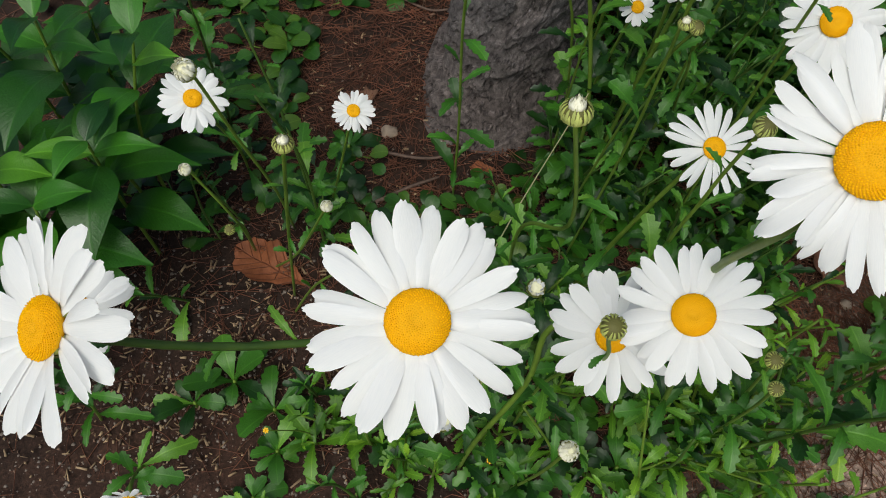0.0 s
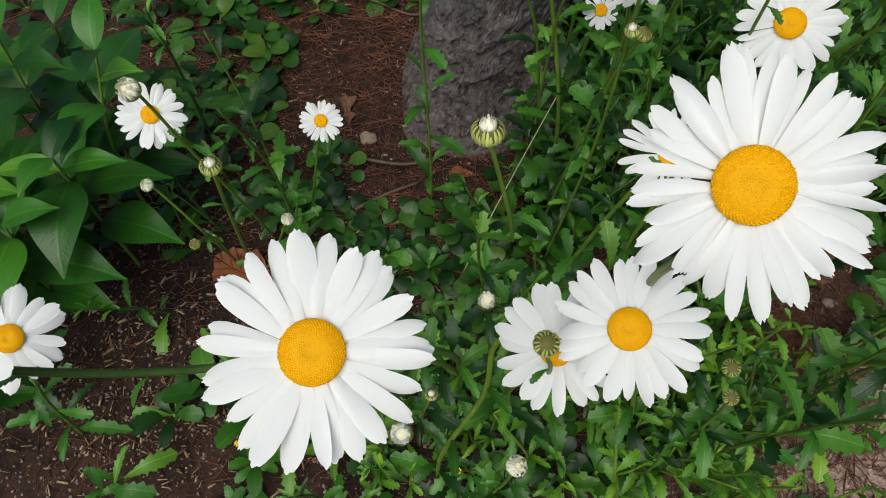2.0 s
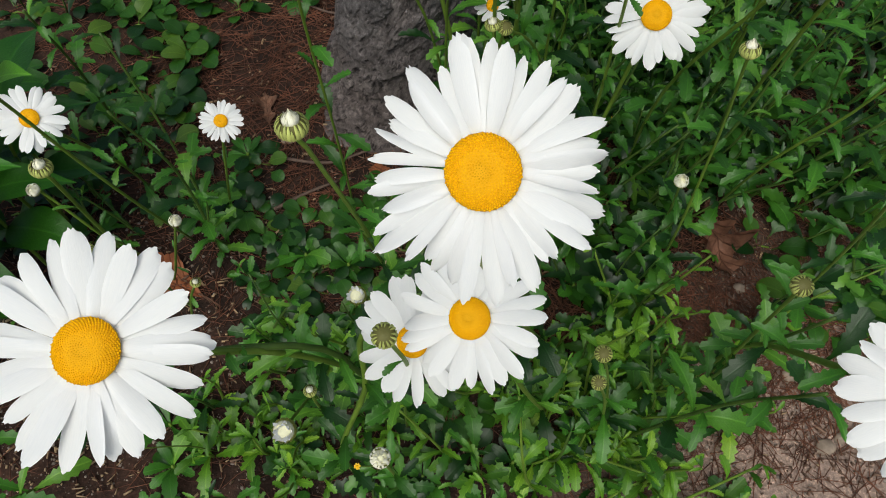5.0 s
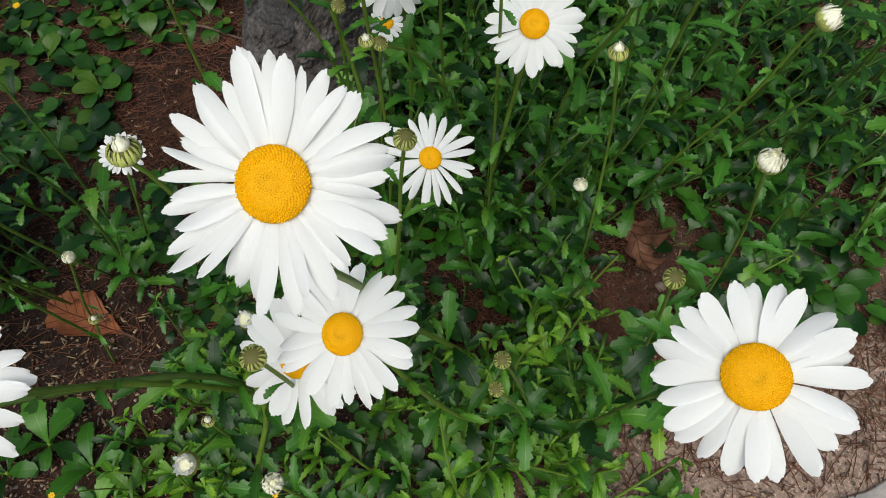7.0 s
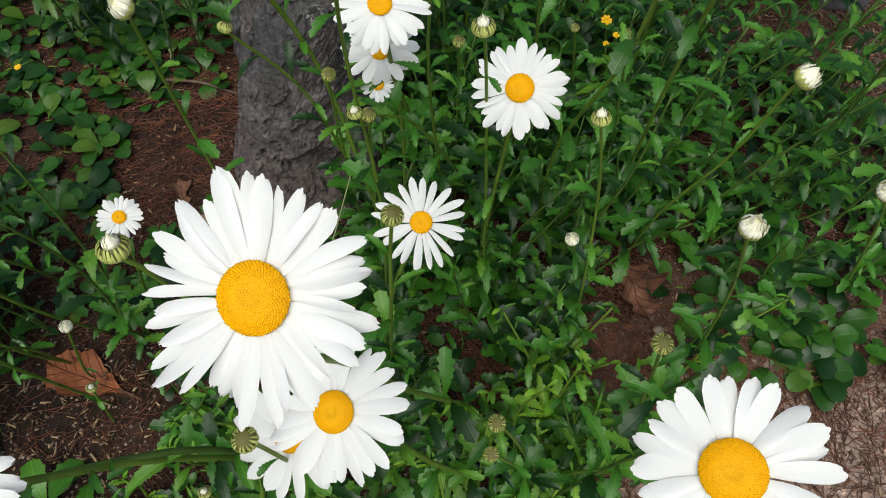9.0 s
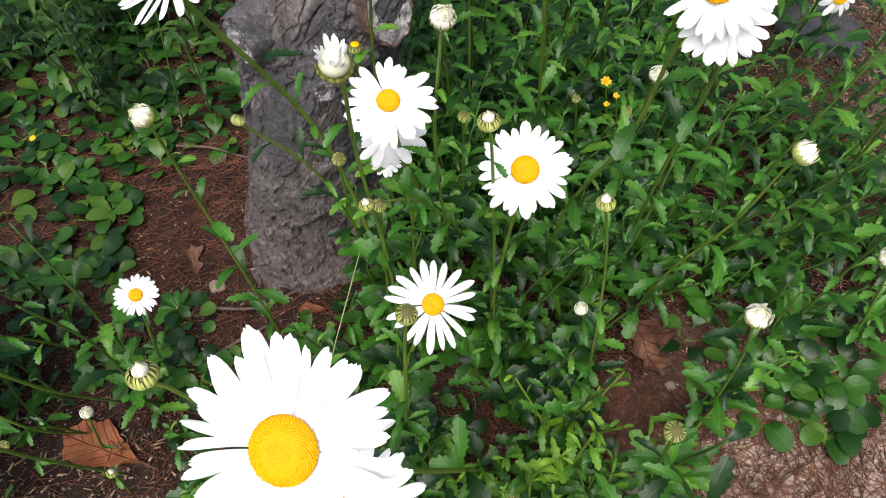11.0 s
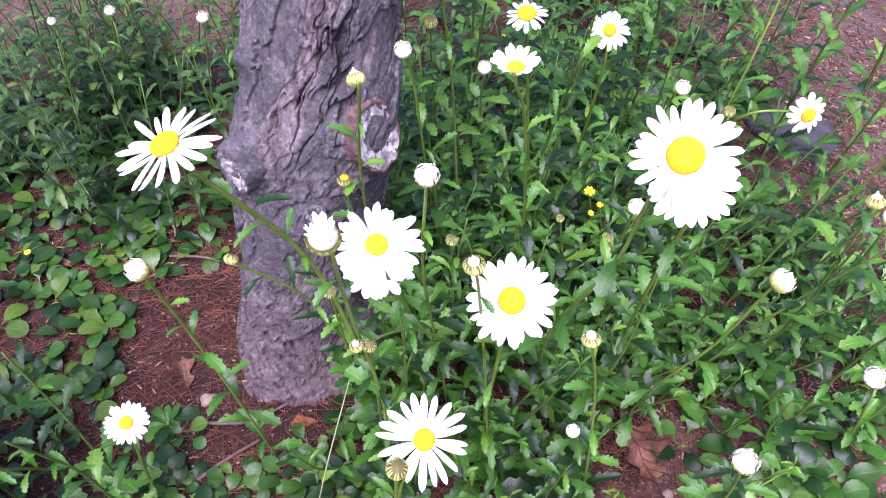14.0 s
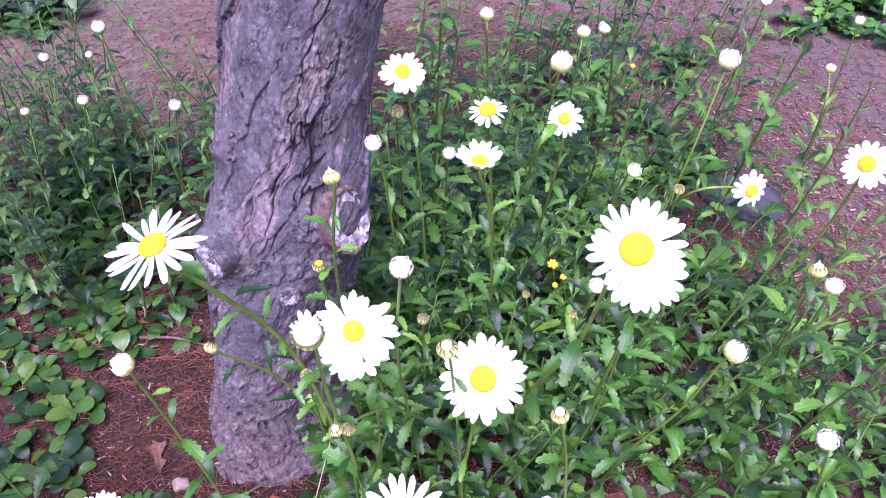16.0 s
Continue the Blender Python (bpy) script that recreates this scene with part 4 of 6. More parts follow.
def build_tree():
    zs = np.array(list(np.arange(-0.04, 0.95, 0.0017)) + list(np.arange(0.95, 2.6, 0.05)))
    # fine towards the flowers, coarse behind; the seam lies at the back
    angs = np.concatenate([np.linspace(-1.5 * math.pi, -math.pi - 0.4, 26)[:-1], np.linspace(-math.pi - 0.4, 0.4, 400)[:-1], np.linspace(0.4, 0.5 * math.pi, 26)[:-1]])
    sides = len(angs)
    A, Z = np.meshgrid(angs, zs)
    S = (A + math.pi / 2) * 0.105
    # fissures run up and to one side
    U = S - 0.40 * Z + 0.10 * Z * Z
    w1, w2 = layered(U * 22, Z * 22, 3) - 0.5, layered(U * 22, Z * 22, 9) - 0.5
    jag = layered(U * 130, Z * 130, 21, 3) - 0.5
    low = np.clip((0.31 - Z + 0.05 * w1) / 0.10, 0, 1)
    scar = np.exp(-((Z - 0.43 - 0.04 * w2) / 0.06) ** 2)
    rugged = np.maximum(low, 0.75 * scar)
    # thin plates that overlap, their ragged edges standing off the layer below
    n1 = layered(U * 14 + 0.5 * w1, Z * 6 + 0.5 * w2, 19, 6, 0.53)
    level = (n1 - 0.22) * 5.5
    fr = level - np.floor(level)
    show = np.clip((layered(U * 11, Z * 9, 41, 2) - 0.24) / 0.10, 0, 1)
    ledge = np.floor(level) - 1 + np.clip(fr / 0.04, 0, 1)
    H = (1 - 0.8 * rugged) * ((ledge - 1.0) * 0.0055 + 0.0012 * (fr - 0.5))
    crack1 = np.clip(1.15 - np.minimum(fr + 0.015, 1.015 - fr) / 0.05, 0, 1) * show * (1 - rugged)
    # long narrow fissures
    n2 = layered(U * 15 + 0.5 * w2, Z * 2.6 + 0.2 * w1, 33, 5, 0.52)
    n3 = layered(U * 19 + 0.5 * w1, Z * 3.4 + 0.2 * w2, 57, 5, 0.52)
    fissure = np.maximum(np.clip(1.3 - np.abs(n2 - 0.5) / 0.011, 0, 1), np.clip(1.2 - np.abs(n3 - 0.40) / 0.008, 0, 1)) * (1 - 0.9 * rugged)
    H -= 0.0065 * fissure
    # thinner flakes on them
    h1, h2, ident2, dv2 = cells(U * 44 + 1.2 * w2 + 0.8 * jag, Z * 30 + 1.2 * w1 + 0.8 * jag, 8)
    some = np.clip((layered(U * 14, Z * 12, 47, 2) - 0.52) / 0.06, 0, 1)
    crack2 = np.clip(1 - (h2 - h1) / 0.10, 0, 1) * some * (1 - rugged)
    H += (1 - rugged) * some * ((ident2 - 0.5) * 0.0022 + 0.0015 * dv2) - 0.0014 * crack2
    crack1 = np.maximum(crack1 * 0.92, np.clip(fissure, 0, 1))
    # bands where the outer bark has torn off and fibres show
    torn = np.clip((layered(U * 17 + 0.5 * w1, Z * 3.2, 73, 3) - 0.64) / 0.03, 0, 1) * (1 - rugged)
    fibre = layered(U * 260 + 6 * w1, Z * 34, 77, 3) - 0.5
    H += torn * (-0.0022 + 0.0040 * fibre)
    # small ragged scales low down and at the scar
    nr = layered(S * 20 + 0.8 * w1, Z * 28 + 0.8 * w2, 85, 6, 0.55)
    low_level = (nr - 0.22) * 6.5
    lf = low_level - np.floor(low_level)
    H += rugged * ((np.floor(low_level) - 1.8 + np.clip(lf / 0.06, 0, 1)) * 0.0060 + 0.0015 * jag)
    hole = np.clip(1.1 - np.minimum(lf + 0.015, 1.015 - lf) / 0.12, 0, 1)
    H += 0.0016 * (layered(U * 200, Z * 170, 91, 3, 0.6) - 0.5) + 0.001 * w1
    R = trunk_radius(Z, A) + H
    axis = np.array([tuple(trunk_axis(float(z))) for z in zs])
    verts = np.stack([axis[:, 0:1] + np.cos(A) * R, axis[:, 1:2] + np.sin(A) * R, Z], -1).reshape(-1, 3).tolist()
    # where the colour is darkened: cracks, flake gaps and shaded scale edges
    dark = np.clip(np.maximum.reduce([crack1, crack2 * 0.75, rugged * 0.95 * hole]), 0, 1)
    faces = []
    for i in range(len(zs) - 1):
        for k in range(sides):
            a, b = i * sides + k, i * sides + (k + 1) % sides
            faces.append((a, b, b + sides, a + sides))
    faces.append(tuple((len(zs) - 1) * sides + k for k in range(sides)))
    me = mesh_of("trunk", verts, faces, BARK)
    for name, values in (("crack_shade", dark), ("torn", torn)):
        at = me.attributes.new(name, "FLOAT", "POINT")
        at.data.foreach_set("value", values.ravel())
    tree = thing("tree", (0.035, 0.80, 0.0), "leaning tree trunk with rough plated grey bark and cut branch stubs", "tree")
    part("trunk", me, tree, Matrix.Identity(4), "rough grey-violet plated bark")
    # cut branch stubs: rim of bark, weathered wood inside
    for az, zz, rx, rz, reach, tilt, rim in ((-2.46, 0.474, 0.025, 0.032, 0.016, 0.0, BARK), (-1.02, 0.500, 0.031, 0.045, 0.012, 0.12, CUT_RIM), (-1.60, 0.402, 0.014, 0.013, 0.014, 0.15, BARK)):
        g = random.Random(int(zz * 1000))
        out = Vector((math.cos(az), math.sin(az), tilt)).normalized()
        side = Vector((-math.sin(az), math.cos(az), 0))
        up = out.cross(side) * -1
        up = up if up.z > 0 else -up
        c = trunk_axis(zz) + Vector((math.cos(az), math.sin(az), 0)) * (trunk_radius(zz, az) - 0.008)
        n = 44
        prof = [(1.22, -0.03), (1.17, 0.0), (1.09, reach * 0.8), (1.0, reach), (0.93, reach * 0.6)]
        rv, rf = [], []
        wob = [1 + 0.16 * noise.noise((math.cos(6.283 * k / n) * 1.7, math.sin(6.283 * k / n) * 1.7, zz * 9)) for k in range(n)]
        for f, h in prof:
            for k in range(n):
                t = 2 * math.pi * k / n
                rv.append(c + (side * math.cos(t) * rx + up * math.sin(t) * rz) * f * wob[k] + out * (h + g.uniform(-0.0025, 0.0025)))
        for i in range(len(prof) - 1):
            for k in range(n):
                a, b = i * n + k, i * n + (k + 1) % n
                rf.append((a, b, b + n, a + n))
        part("stub_rim", mesh_of("stub_rim", rv, rf, rim), tree, Matrix.Identity(4), "ragged bark rim")
        rings = 12
        wv, wf = [c + out * reach * 0.6], []
        for ring in range(1, rings + 1):
            for k in range(n):
                t = 2 * math.pi * k / n
                f = ring / rings
                sunk = 0.006 * max(0.0, 1 - (f / 0.62) ** 4)
                rough = -sunk + 0.005 * noise.noise((f * 3.0, math.cos(t) * f * 4, math.sin(t) * f * 4 + zz * 30)) + 0.0015 * noise.noise((math.cos(t) * f * 9, math.sin(t) * f * 9, zz * 50)) + 0.0008 * math.sin(f * 26 + math.cos(t))
                wv.append(c + (side * math.cos(t) * rx + up * math.sin(t) * rz) * f * wob[k] + out * (reach * 0.78 + rough + g.uniform(-0.0006, 0.0006)))
        wf += [(0, 1 + k, 1 + (k + 1) % n) for k in range(n)]
        wf += [(1 + i * n + k, 1 + (i + 1) * n + k, 1 + (i + 1) * n + (k + 1) % n, 1 + i * n + (k + 1) % n) for i in range(rings - 1) for k in range(n)]
        hv = [c + out * (reach * 0.78 - 0.0052)]
        for ring in range(1, 5):
            for k in range(n):
                t = 2 * math.pi * k / n
                f = 0.56 * ring / 4 * (1 + 0.2 * noise.noise((math.cos(t) * 1.5, math.sin(t) * 1.5, zz * 40)))
                hv.append(c + (side * math.cos(t) * rx + up * math.sin(t) * rz) * f * wob[k] + out * (reach * 0.78 - 0.0050 - 0.004 * (ring == 4) + 0.004 * noise.noise((math.cos(t) * f * 6, math.sin(t) * f * 6, zz * 21))))
        hf = [(0, 1 + k, 1 + (k + 1) % n) for k in range(n)] + [(1 + i * n + k, 1 + (i + 1) * n + k, 1 + (i + 1) * n + (k + 1) % n, 1 + i * n + (k + 1) % n) for i in range(3) for k in range(n)]
        part("heartwood", mesh_of("heartwood", hv, hf, HEART), tree, Matrix.Identity(4), "blue-grey weathered heartwood")
        part("cut_wood", mesh_of("cut_wood", wv, wf, CUT), tree, Matrix.Identity(4), "weathered pale grey cut wood")


build_tree()


# ---------------------------------------------------------------- stone slab, rocks, pebbles, litter
def rough_block(name, corners, height, mat, label, category, seed, jag=0.004):
    g = random.Random(seed)
    n = len(corners)
    pts = []
    for i, (x, y) in enumerate(corners):
        x2, y2 = corners[(i + 1) % n]
        for k in range(8):
            t = k / 8
            pts.append((x + (x2 - x) * t + g.uniform(-jag, jag), y + (y2 - y) * t + g.uniform(-jag, jag)))
    m = len(pts)
    cx, cy = sum(p[0] for p in pts) / m, sum(p[1] for p in pts) / m
    verts, faces = [], []
    for s, z in ((1.0, -0.03), (1.0, height - 0.006), (0.985, height), (0.66, height + 0.002), (0.33, height)):
        for x, y in pts:
            verts.append((cx + (x - cx) * s, cy + (y - cy) * s, z + (g.uniform(-0.0015, 0.0015) if z > 0 else 0)))
    verts.append((cx, cy, height))
    for i in range(4):
        for k in range(m):
            a, b = i * m + k, i * m + (k + 1) % m
            faces.append((a, b, b + m, a + m))
    faces += [(4 * m + k, 4 * m + (k + 1) % m, 5 * m) for k in range(m)]
    return tagged(new(name, mesh_of(name, verts, faces, mat)), label, category)


def stone(name, at, size, mat, label, category, seed, group=""):
    g = random.Random(seed)
    bm = bmesh.new()
    bmesh.ops.create_icosphere(bm, subdivisions=3, radius=1.0)
    off = Vector((seed * 3.7, seed, 0))
    for v in bm.verts:
        v.co *= 1 + 0.28 * noise.noise(v.co * 1.3 + off) + 0.08 * noise.noise(v.co * 4 + off)
        v.co = Vector((v.co.x * size[0], v.co.y * size[1], v.co.z * size[2]))
    me = bpy.data.meshes.new(name)
    bm.to_mesh(me)
    bm.free()
    me.materials.append(mat)
    me.polygons.foreach_set("use_smooth", [True] * len(me.polygons))
    ob = tagged(new(name, me), label, category, group)
    ob.matrix_basis = pose(at[0], at[1], ground_z(at[0], at[1]) + size[2] * 0.45, g.uniform(-15, 15), g.uniform(-15, 15), g.uniform(0, 360))
    return ob


def tube_thing(name, pts, r0, r1, mat, label, category):
    v, f = tube_data(smooth_line([(x, y, z + max(0.0, ground_z(x, y))) for x, y, z in pts], 16), r0, r1)
    return tagged(new(name, mesh_of(name, v, f, mat)), label, category)


def dry_leaf(at, length, turn, lobes, label, seed, curl=0.25, mat=None, cut=0.36, slim=1.0):
    g = random.Random(seed)
    rows = []
    n = lobes * 7 + 2
    for i in range(n + 1):
        u = i / n
        env = 0.30 * math.sin(math.pi * min(1, u ** 1.25)) + 0.012
        z = 0.06 + curl * 1.2 * (u - 0.5) ** 2 + 0.03 * math.sin(u * 15)
        row = []
        for s in (-1, -0.6, -0.25, 0, 0.25, 0.6, 1):
            lob = 1 - cut + cut * math.cos(2 * math.pi * (u * lobes - 0.35 - 0.06 * (s > 0))) if 0.08 < u < 0.97 else 1.0
            w = env * (lob ** abs(s)) + g.uniform(-0.012, 0.012)
            lift = curl * (1.5 if s < 0 else 0.7) * (abs(s) * w * 2.6) ** 2 * 1.6
            row.append((s * w, u - 0.5 + 0.10 * abs(s) * w * 3, z + lift + 0.05 * noise.noise((s * 1.5, u * 5, seed)) + g.uniform(-0.008, 0.008)))
        rows.append(row)
    top_v, top_f = sheet(rows)
    k = len(top_v)
    verts = list(top_v) + [(x, y, z - 0.008) for x, y, z in top_v]
    faces = list(top_f) + [tuple(k + i for i in reversed(f)) for f in top_f]
    me = mesh_of("dry_leaf", verts, faces, mat or DRY)
    leaf = tagged(new("dry_leaf", me), label, "dead leaf", "fallen leaves")
    leaf.matrix_basis = pose(at[0], at[1], ground_z(*at) + 0.002, 0, 0, turn) @ Matrix.Diagonal((length * slim, length, length, 1))
    v, f = tube_data([Vector((0, -0.72, 0.02)), Vector((0.01, -0.6, 0.06)), Vector((0, -0.45, 0.13))], 0.012, 0.014, 5)
    subpart("leaf_stalk", mesh_of("leaf_stalk", v, f, DRY), leaf, Matrix.Identity(4))
    return leaf


rough_block("stone_slab", [(0.57, 0.062), (0.82, 0.128), (1.10, 0.08), (1.05, -0.25), (0.55, -0.25)], 0.014, SLAB, "pale rough paving slab lying at the edge of the bed", "paving slab", 31)
stone("grey_rock", (1.12, 1.10), (0.085, 0.06, 0.030), GREY, "dark grey rounded rock half hidden by leaves", "rock", 3)
stone("grey_rock", (0.86, 1.30), (0.06, 0.05, 0.04), GREY, "dark grey rock between the daisy stems", "rock", 4)
stone("grey_rock", (1.06, 1.76), (0.08, 0.06, 0.06), GREY, "dark grey rock behind the daisies", "rock", 5)
for i, (x, y, s) in enumerate(((0.556, 0.424, 0.011), (0.607, 0.410, 0.012), (0.588, 0.288, 0.011), (0.449, 0.288, 0.012), (0.470, 0.284, 0.007), (0.606, 0.189, 0.013), (0.63, 0.20, 0.009), (-0.113, 0.735, 0.014), (-0.02, 0.57, 0.012), (0.66, 0.26, 0.008))):
    stone("pebble", (x, y), (s, s * 0.8, s * 0.6), PEBBLE, "small tan pebble lying on the soil", "pebble", 40 + i, "pebbles")
dry_leaf((0.535, 0.500), 0.135, 182, 4, "curled chestnut-brown lobed dead leaf on the soil", 1, 0.3, OAK, 0.30, 0.78)
dry_leaf((-0.282, 0.490), 0.13, 60, 3, "flat rust-red dead leaf under the stems", 2, 0.1, RUST, 0.10)
dry_leaf((-0.383, 1.107), 0.07, 100, 2, "small reddish-brown dead leaf on the needles", 3)
dry_leaf((-0.151, 0.796), 0.07, 10, 2, "grey-brown dead leaf near the trunk", 4)
dry_leaf((0.04, 0.655), 0.045, 80, 2, "small rust-red dead leaf in front of the trunk", 5, 0.2, RUST, 0.12)
dry_leaf((0.45, 0.75), 0.09, 130, 3, "brown dead leaf among the daisy leaves", 6)
dry_leaf((0.49, 0.60), 0.06, 30, 2, "brown dead leaf among the daisy leaves", 7)
tube_thing("twig", [(-0.19, 1.075, 0.012), (-0.12, 1.05, 0.016), (-0.05, 1.012, 0.012), (0.0, 1.0, 0.02)], 0.003, 0.0018, TWIG, "thin grey-brown twig lying on the needles", "twig")
tube_thing("twig", [(-0.13, 0.60, 0.008), (-0.08, 0.622, 0.012), (-0.03, 0.642, 0.010)], 0.0032, 0.0022, TWIG, "dark short twig lying in front of the trunk", "twig")
tube_thing("twig", [(-0.14, 0.70, 0.008), (-0.05, 0.675, 0.014), (0.02, 0.69, 0.010)], 0.003, 0.002, TWIG, "thin twig lying at the foot of the trunk", "twig")
tube_thing("straw_stalk", [(0.034, 0.485, -0.005), (0.08, 0.512, 0.13), (0.124, 0.538, 0.25), (0.15, 0.55, 0.32)], 0.0011, 0.0006, STRAW, "pale dry grass stalk rising from the leaves", "grass stalk")
tube_thing("twig", [(0.14, 1.9, 0.01), (0.3, 2.0, 0.02), (0.5, 2.05, 0.015)], 0.008, 0.005, TWIG, "pale fallen branch on bare earth", "twig")



# ---------------------------------------------------------------- daisies in bloom and in bud
daisy((-0.0162, 0.1066, 0.7134), (0.06, -0.37, 0.93), 0.0455, 0.0130, 27, 0.02, [(-0.030, 0.140, 0.620), (0.005, 0.185, 0.490), (0.030, 0.240, 0.280), (0.020, 0.310, 0.000)], ragged=0.12, leaf_low=0.4)
daisy((0.135, 0.136, 0.774), (-0.20, -0.53, 0.82), 0.0425, 0.0129, 38, -0.03, [(0.131, 0.143, 0.720), (0.149, 0.191, 0.585), (0.180, 0.240, 0.400), (0.267, 0.358, 0.000)], ragged=0.55, leaf_top=0.4, slim=0.88)
daisy((0.289, 0.064, 0.728), (-0.39, -0.23, 0.89), 0.0352, 0.0117, 24, 0.05, [(0.412, 0.234, 0.300), (0.450, 0.291, 0.000)], ragged=0.2, slim=1.0)
daisy((-0.157, 0.102, 0.721), (-0.45, -0.33, 0.83), 0.0445, 0.0125, 24, -0.20, [(-0.163, 0.121, 0.660), (-0.115, 0.140, 0.600), (0.015, 0.186, 0.500), (0.034, 0.234, 0.300), (0.022, 0.303, 0.000)], ragged=0.38, leaf_top=0.96, slim=0.92, stem_mat=SHADED_STEM)
daisy((-0.209, 0.158, 0.609), (0.26, -0.42, 0.87), 0.0299, 0.0081, 18, 0.15, [(-0.369, 0.218, 0.300), (-0.495, 0.264, 0.000)], ragged=0.2)
daisy((-0.246, 0.441, 0.451), (0.27, -0.48, 0.84), 0.0309, 0.0087, 22, 0.00, [(-0.291, 0.571, 0.200), (-0.342, 0.674, 0.000)])
daisy((-0.121, 0.539, 0.310), (0.26, -0.40, 0.88), 0.0248, 0.0079, 24, 0.00, [(-0.175, 0.584, 0.100), (-0.204, 0.618, 0.000)])
daisy((0.210, 0.354, 0.482), (0.08, -0.44, 0.90), 0.0401, 0.0097, 20, 0.10, [(0.170, 0.375, 0.300), (0.145, 0.437, 0.000)], thin_petals=True)
daisy((0.135, 0.165, 0.580), (-0.28, -0.34, 0.90), 0.0428, 0.0126, 24, 0.05, [(0.194, 0.202, 0.300), (0.254, 0.262, 0.000)])
daisy((0.0987, 0.1732, 0.526), (-0.30, -0.50, 0.80), 0.0440, 0.0108, 20, 0.10, [(0.063, 0.190, 0.500), (0.053, 0.182, 0.400), (0.013, 0.170, 0.250), (-0.005, 0.196, 0.000)])
daisy((0.313, 0.449, 0.525), (-0.17, -0.55, 0.82), 0.0429, 0.0128, 26, 0.08, [(0.304, 0.515, 0.200), (0.320, 0.574, 0.000)], ragged=0.3)
daisy((0.071, 0.482, 0.741), (-0.21, -0.11, 0.97), 0.0372, 0.0110, 19, 0.05, [(0.077, 0.497, 0.700), (0.131, 0.587, 0.470), (0.163, 0.586, 0.250), (0.178, 0.657, 0.000)], thin_petals=True)
daisy((0.380, 0.344, 0.778), (-0.43, -0.66, 0.61), 0.0321, 0.0108, 25, 0.06, [(0.388, 0.384, 0.700), (0.398, 0.439, 0.550), (0.396, 0.552, 0.300), (0.423, 0.646, 0.000)], ragged=0.3, label="broad white daisy with a yellow centre above a drooping one")
daisy((0.388, 0.340, 0.756), (-0.40, -0.64, 0.65), 0.0262, 0.0075, 20, 0.10, [(0.442, 0.411, 0.640), (0.469, 0.481, 0.450), (0.555, 0.662, 0.000)])
daisy((0.767, 0.689, 0.455), (-0.13, -0.95, 0.29), 0.0276, 0.0092, 14, 0.25, [(0.730, 0.674, 0.470), (0.699, 0.724, 0.440), (0.766, 0.899, 0.200), (0.784, 0.959, 0.000)], ragged=0.3)
daisy((0.201, 0.458, 0.625), (0.02, -0.41, 0.91), 0.0384, 0.0094, 25, 0.12, [(0.215, 0.574, 0.350), (0.205, 0.651, 0.000)], ragged=0.35)
daisy((0.198, 0.509, 0.535), (-0.06, -0.85, 0.53), 0.0352, 0.0096, 18, 0.12, [(0.228, 0.617, 0.300), (0.221, 0.691, 0.000)])
daisy((0.194, 0.597, 0.405), (-0.01, -0.56, 0.83), 0.0194, 0.0069, 16, 0.10, [(0.193, 0.681, 0.200), (0.194, 0.763, -0.000)])
daisy((0.315, 0.761, 0.681), (-0.07, -0.52, 0.85), 0.0256, 0.0088, 18, 0.05, [(0.328, 0.799, 0.600), (0.349, 0.885, 0.400), (0.352, 0.924, 0.000)])
daisy((0.375, 0.638, 0.697), (-0.08, -0.25, 0.96), 0.0201, 0.0089, 16, 0.25, [(0.426, 0.785, 0.500), (0.495, 0.941, 0.000)], ragged=0.3)
daisy((0.502, 0.733, 0.598), (-0.21, -0.64, 0.74), 0.0224, 0.0075, 18, 0.05, [(0.509, 0.759, 0.500), (0.589, 1.042, 0.000)])
daisy((0.343, 0.560, 0.698), (0.03, -0.02, 1.0), 0.0225, 0.0077, 18, -0.62, [(0.346, 0.565, 0.680), (0.376, 0.627, 0.550), (0.459, 0.864, 0.000)])
daisy((0.903, 0.655, 0.494), (-0.63, -0.37, 0.68), 0.0316, 0.0111, 18, 0.05, [(0.943, 0.711, 0.300), (0.907, 0.760, 0.000)])
daisy((-0.253, 0.093, 0.401), (0.11, -0.99, 0.03), 0.0193, 0.0056, 16, -0.10, [(-0.341, 0.151, 0.200), (-0.425, 0.204, 0.000)])
daisy_bud((0.057, 0.230, 0.480), 0.0068, "open", [(0.096, 0.340, 0.200), (0.123, 0.411, 0.000)])
daisy_bud((-0.099, 0.246, 0.640), 0.0058, "tip", [(-0.149, 0.310, 0.420), (-0.246, 0.450, -0.000)])
daisy_bud((-0.271, 0.409, 0.382), 0.0062, "dome", [(-0.270, 0.416, 0.360), (-0.257, 0.427, 0.240), (-0.314, 0.527, 0.000)])
daisy_bud((-0.125, 0.360, 0.389), 0.0057, "dome", [(-0.196, 0.411, 0.200), (-0.282, 0.499, -0.000)])
daisy_bud((-0.238, 0.373, 0.324), 0.0053, "green", [(-0.261, 0.439, 0.220), (-0.314, 0.527, 0.000)])
daisy_bud((0.055, 0.215, 0.703), 0.0073, "tip", [(0.073, 0.243, 0.550), (0.054, 0.325, 0.400), (0.067, 0.450, 0.000)])
daisy_bud((0.086, 0.154, 0.589), 0.0070, "green", [(0.089, 0.158, 0.560), (0.094, 0.165, 0.500), (0.078, 0.214, 0.300), (0.064, 0.247, 0.000)])
daisy_bud((-0.200, 0.367, 0.569), 0.0083, "dome", [(-0.198, 0.372, 0.555), (-0.198, 0.395, 0.450), (-0.201, 0.435, 0.300), (-0.257, 0.566, 0.000)])
daisy_bud((-0.015, 0.158, 0.382), 0.0097, "open", [(-0.016, 0.187, 0.330), (-0.024, 0.241, 0.200), (-0.044, 0.269, 0.000)])
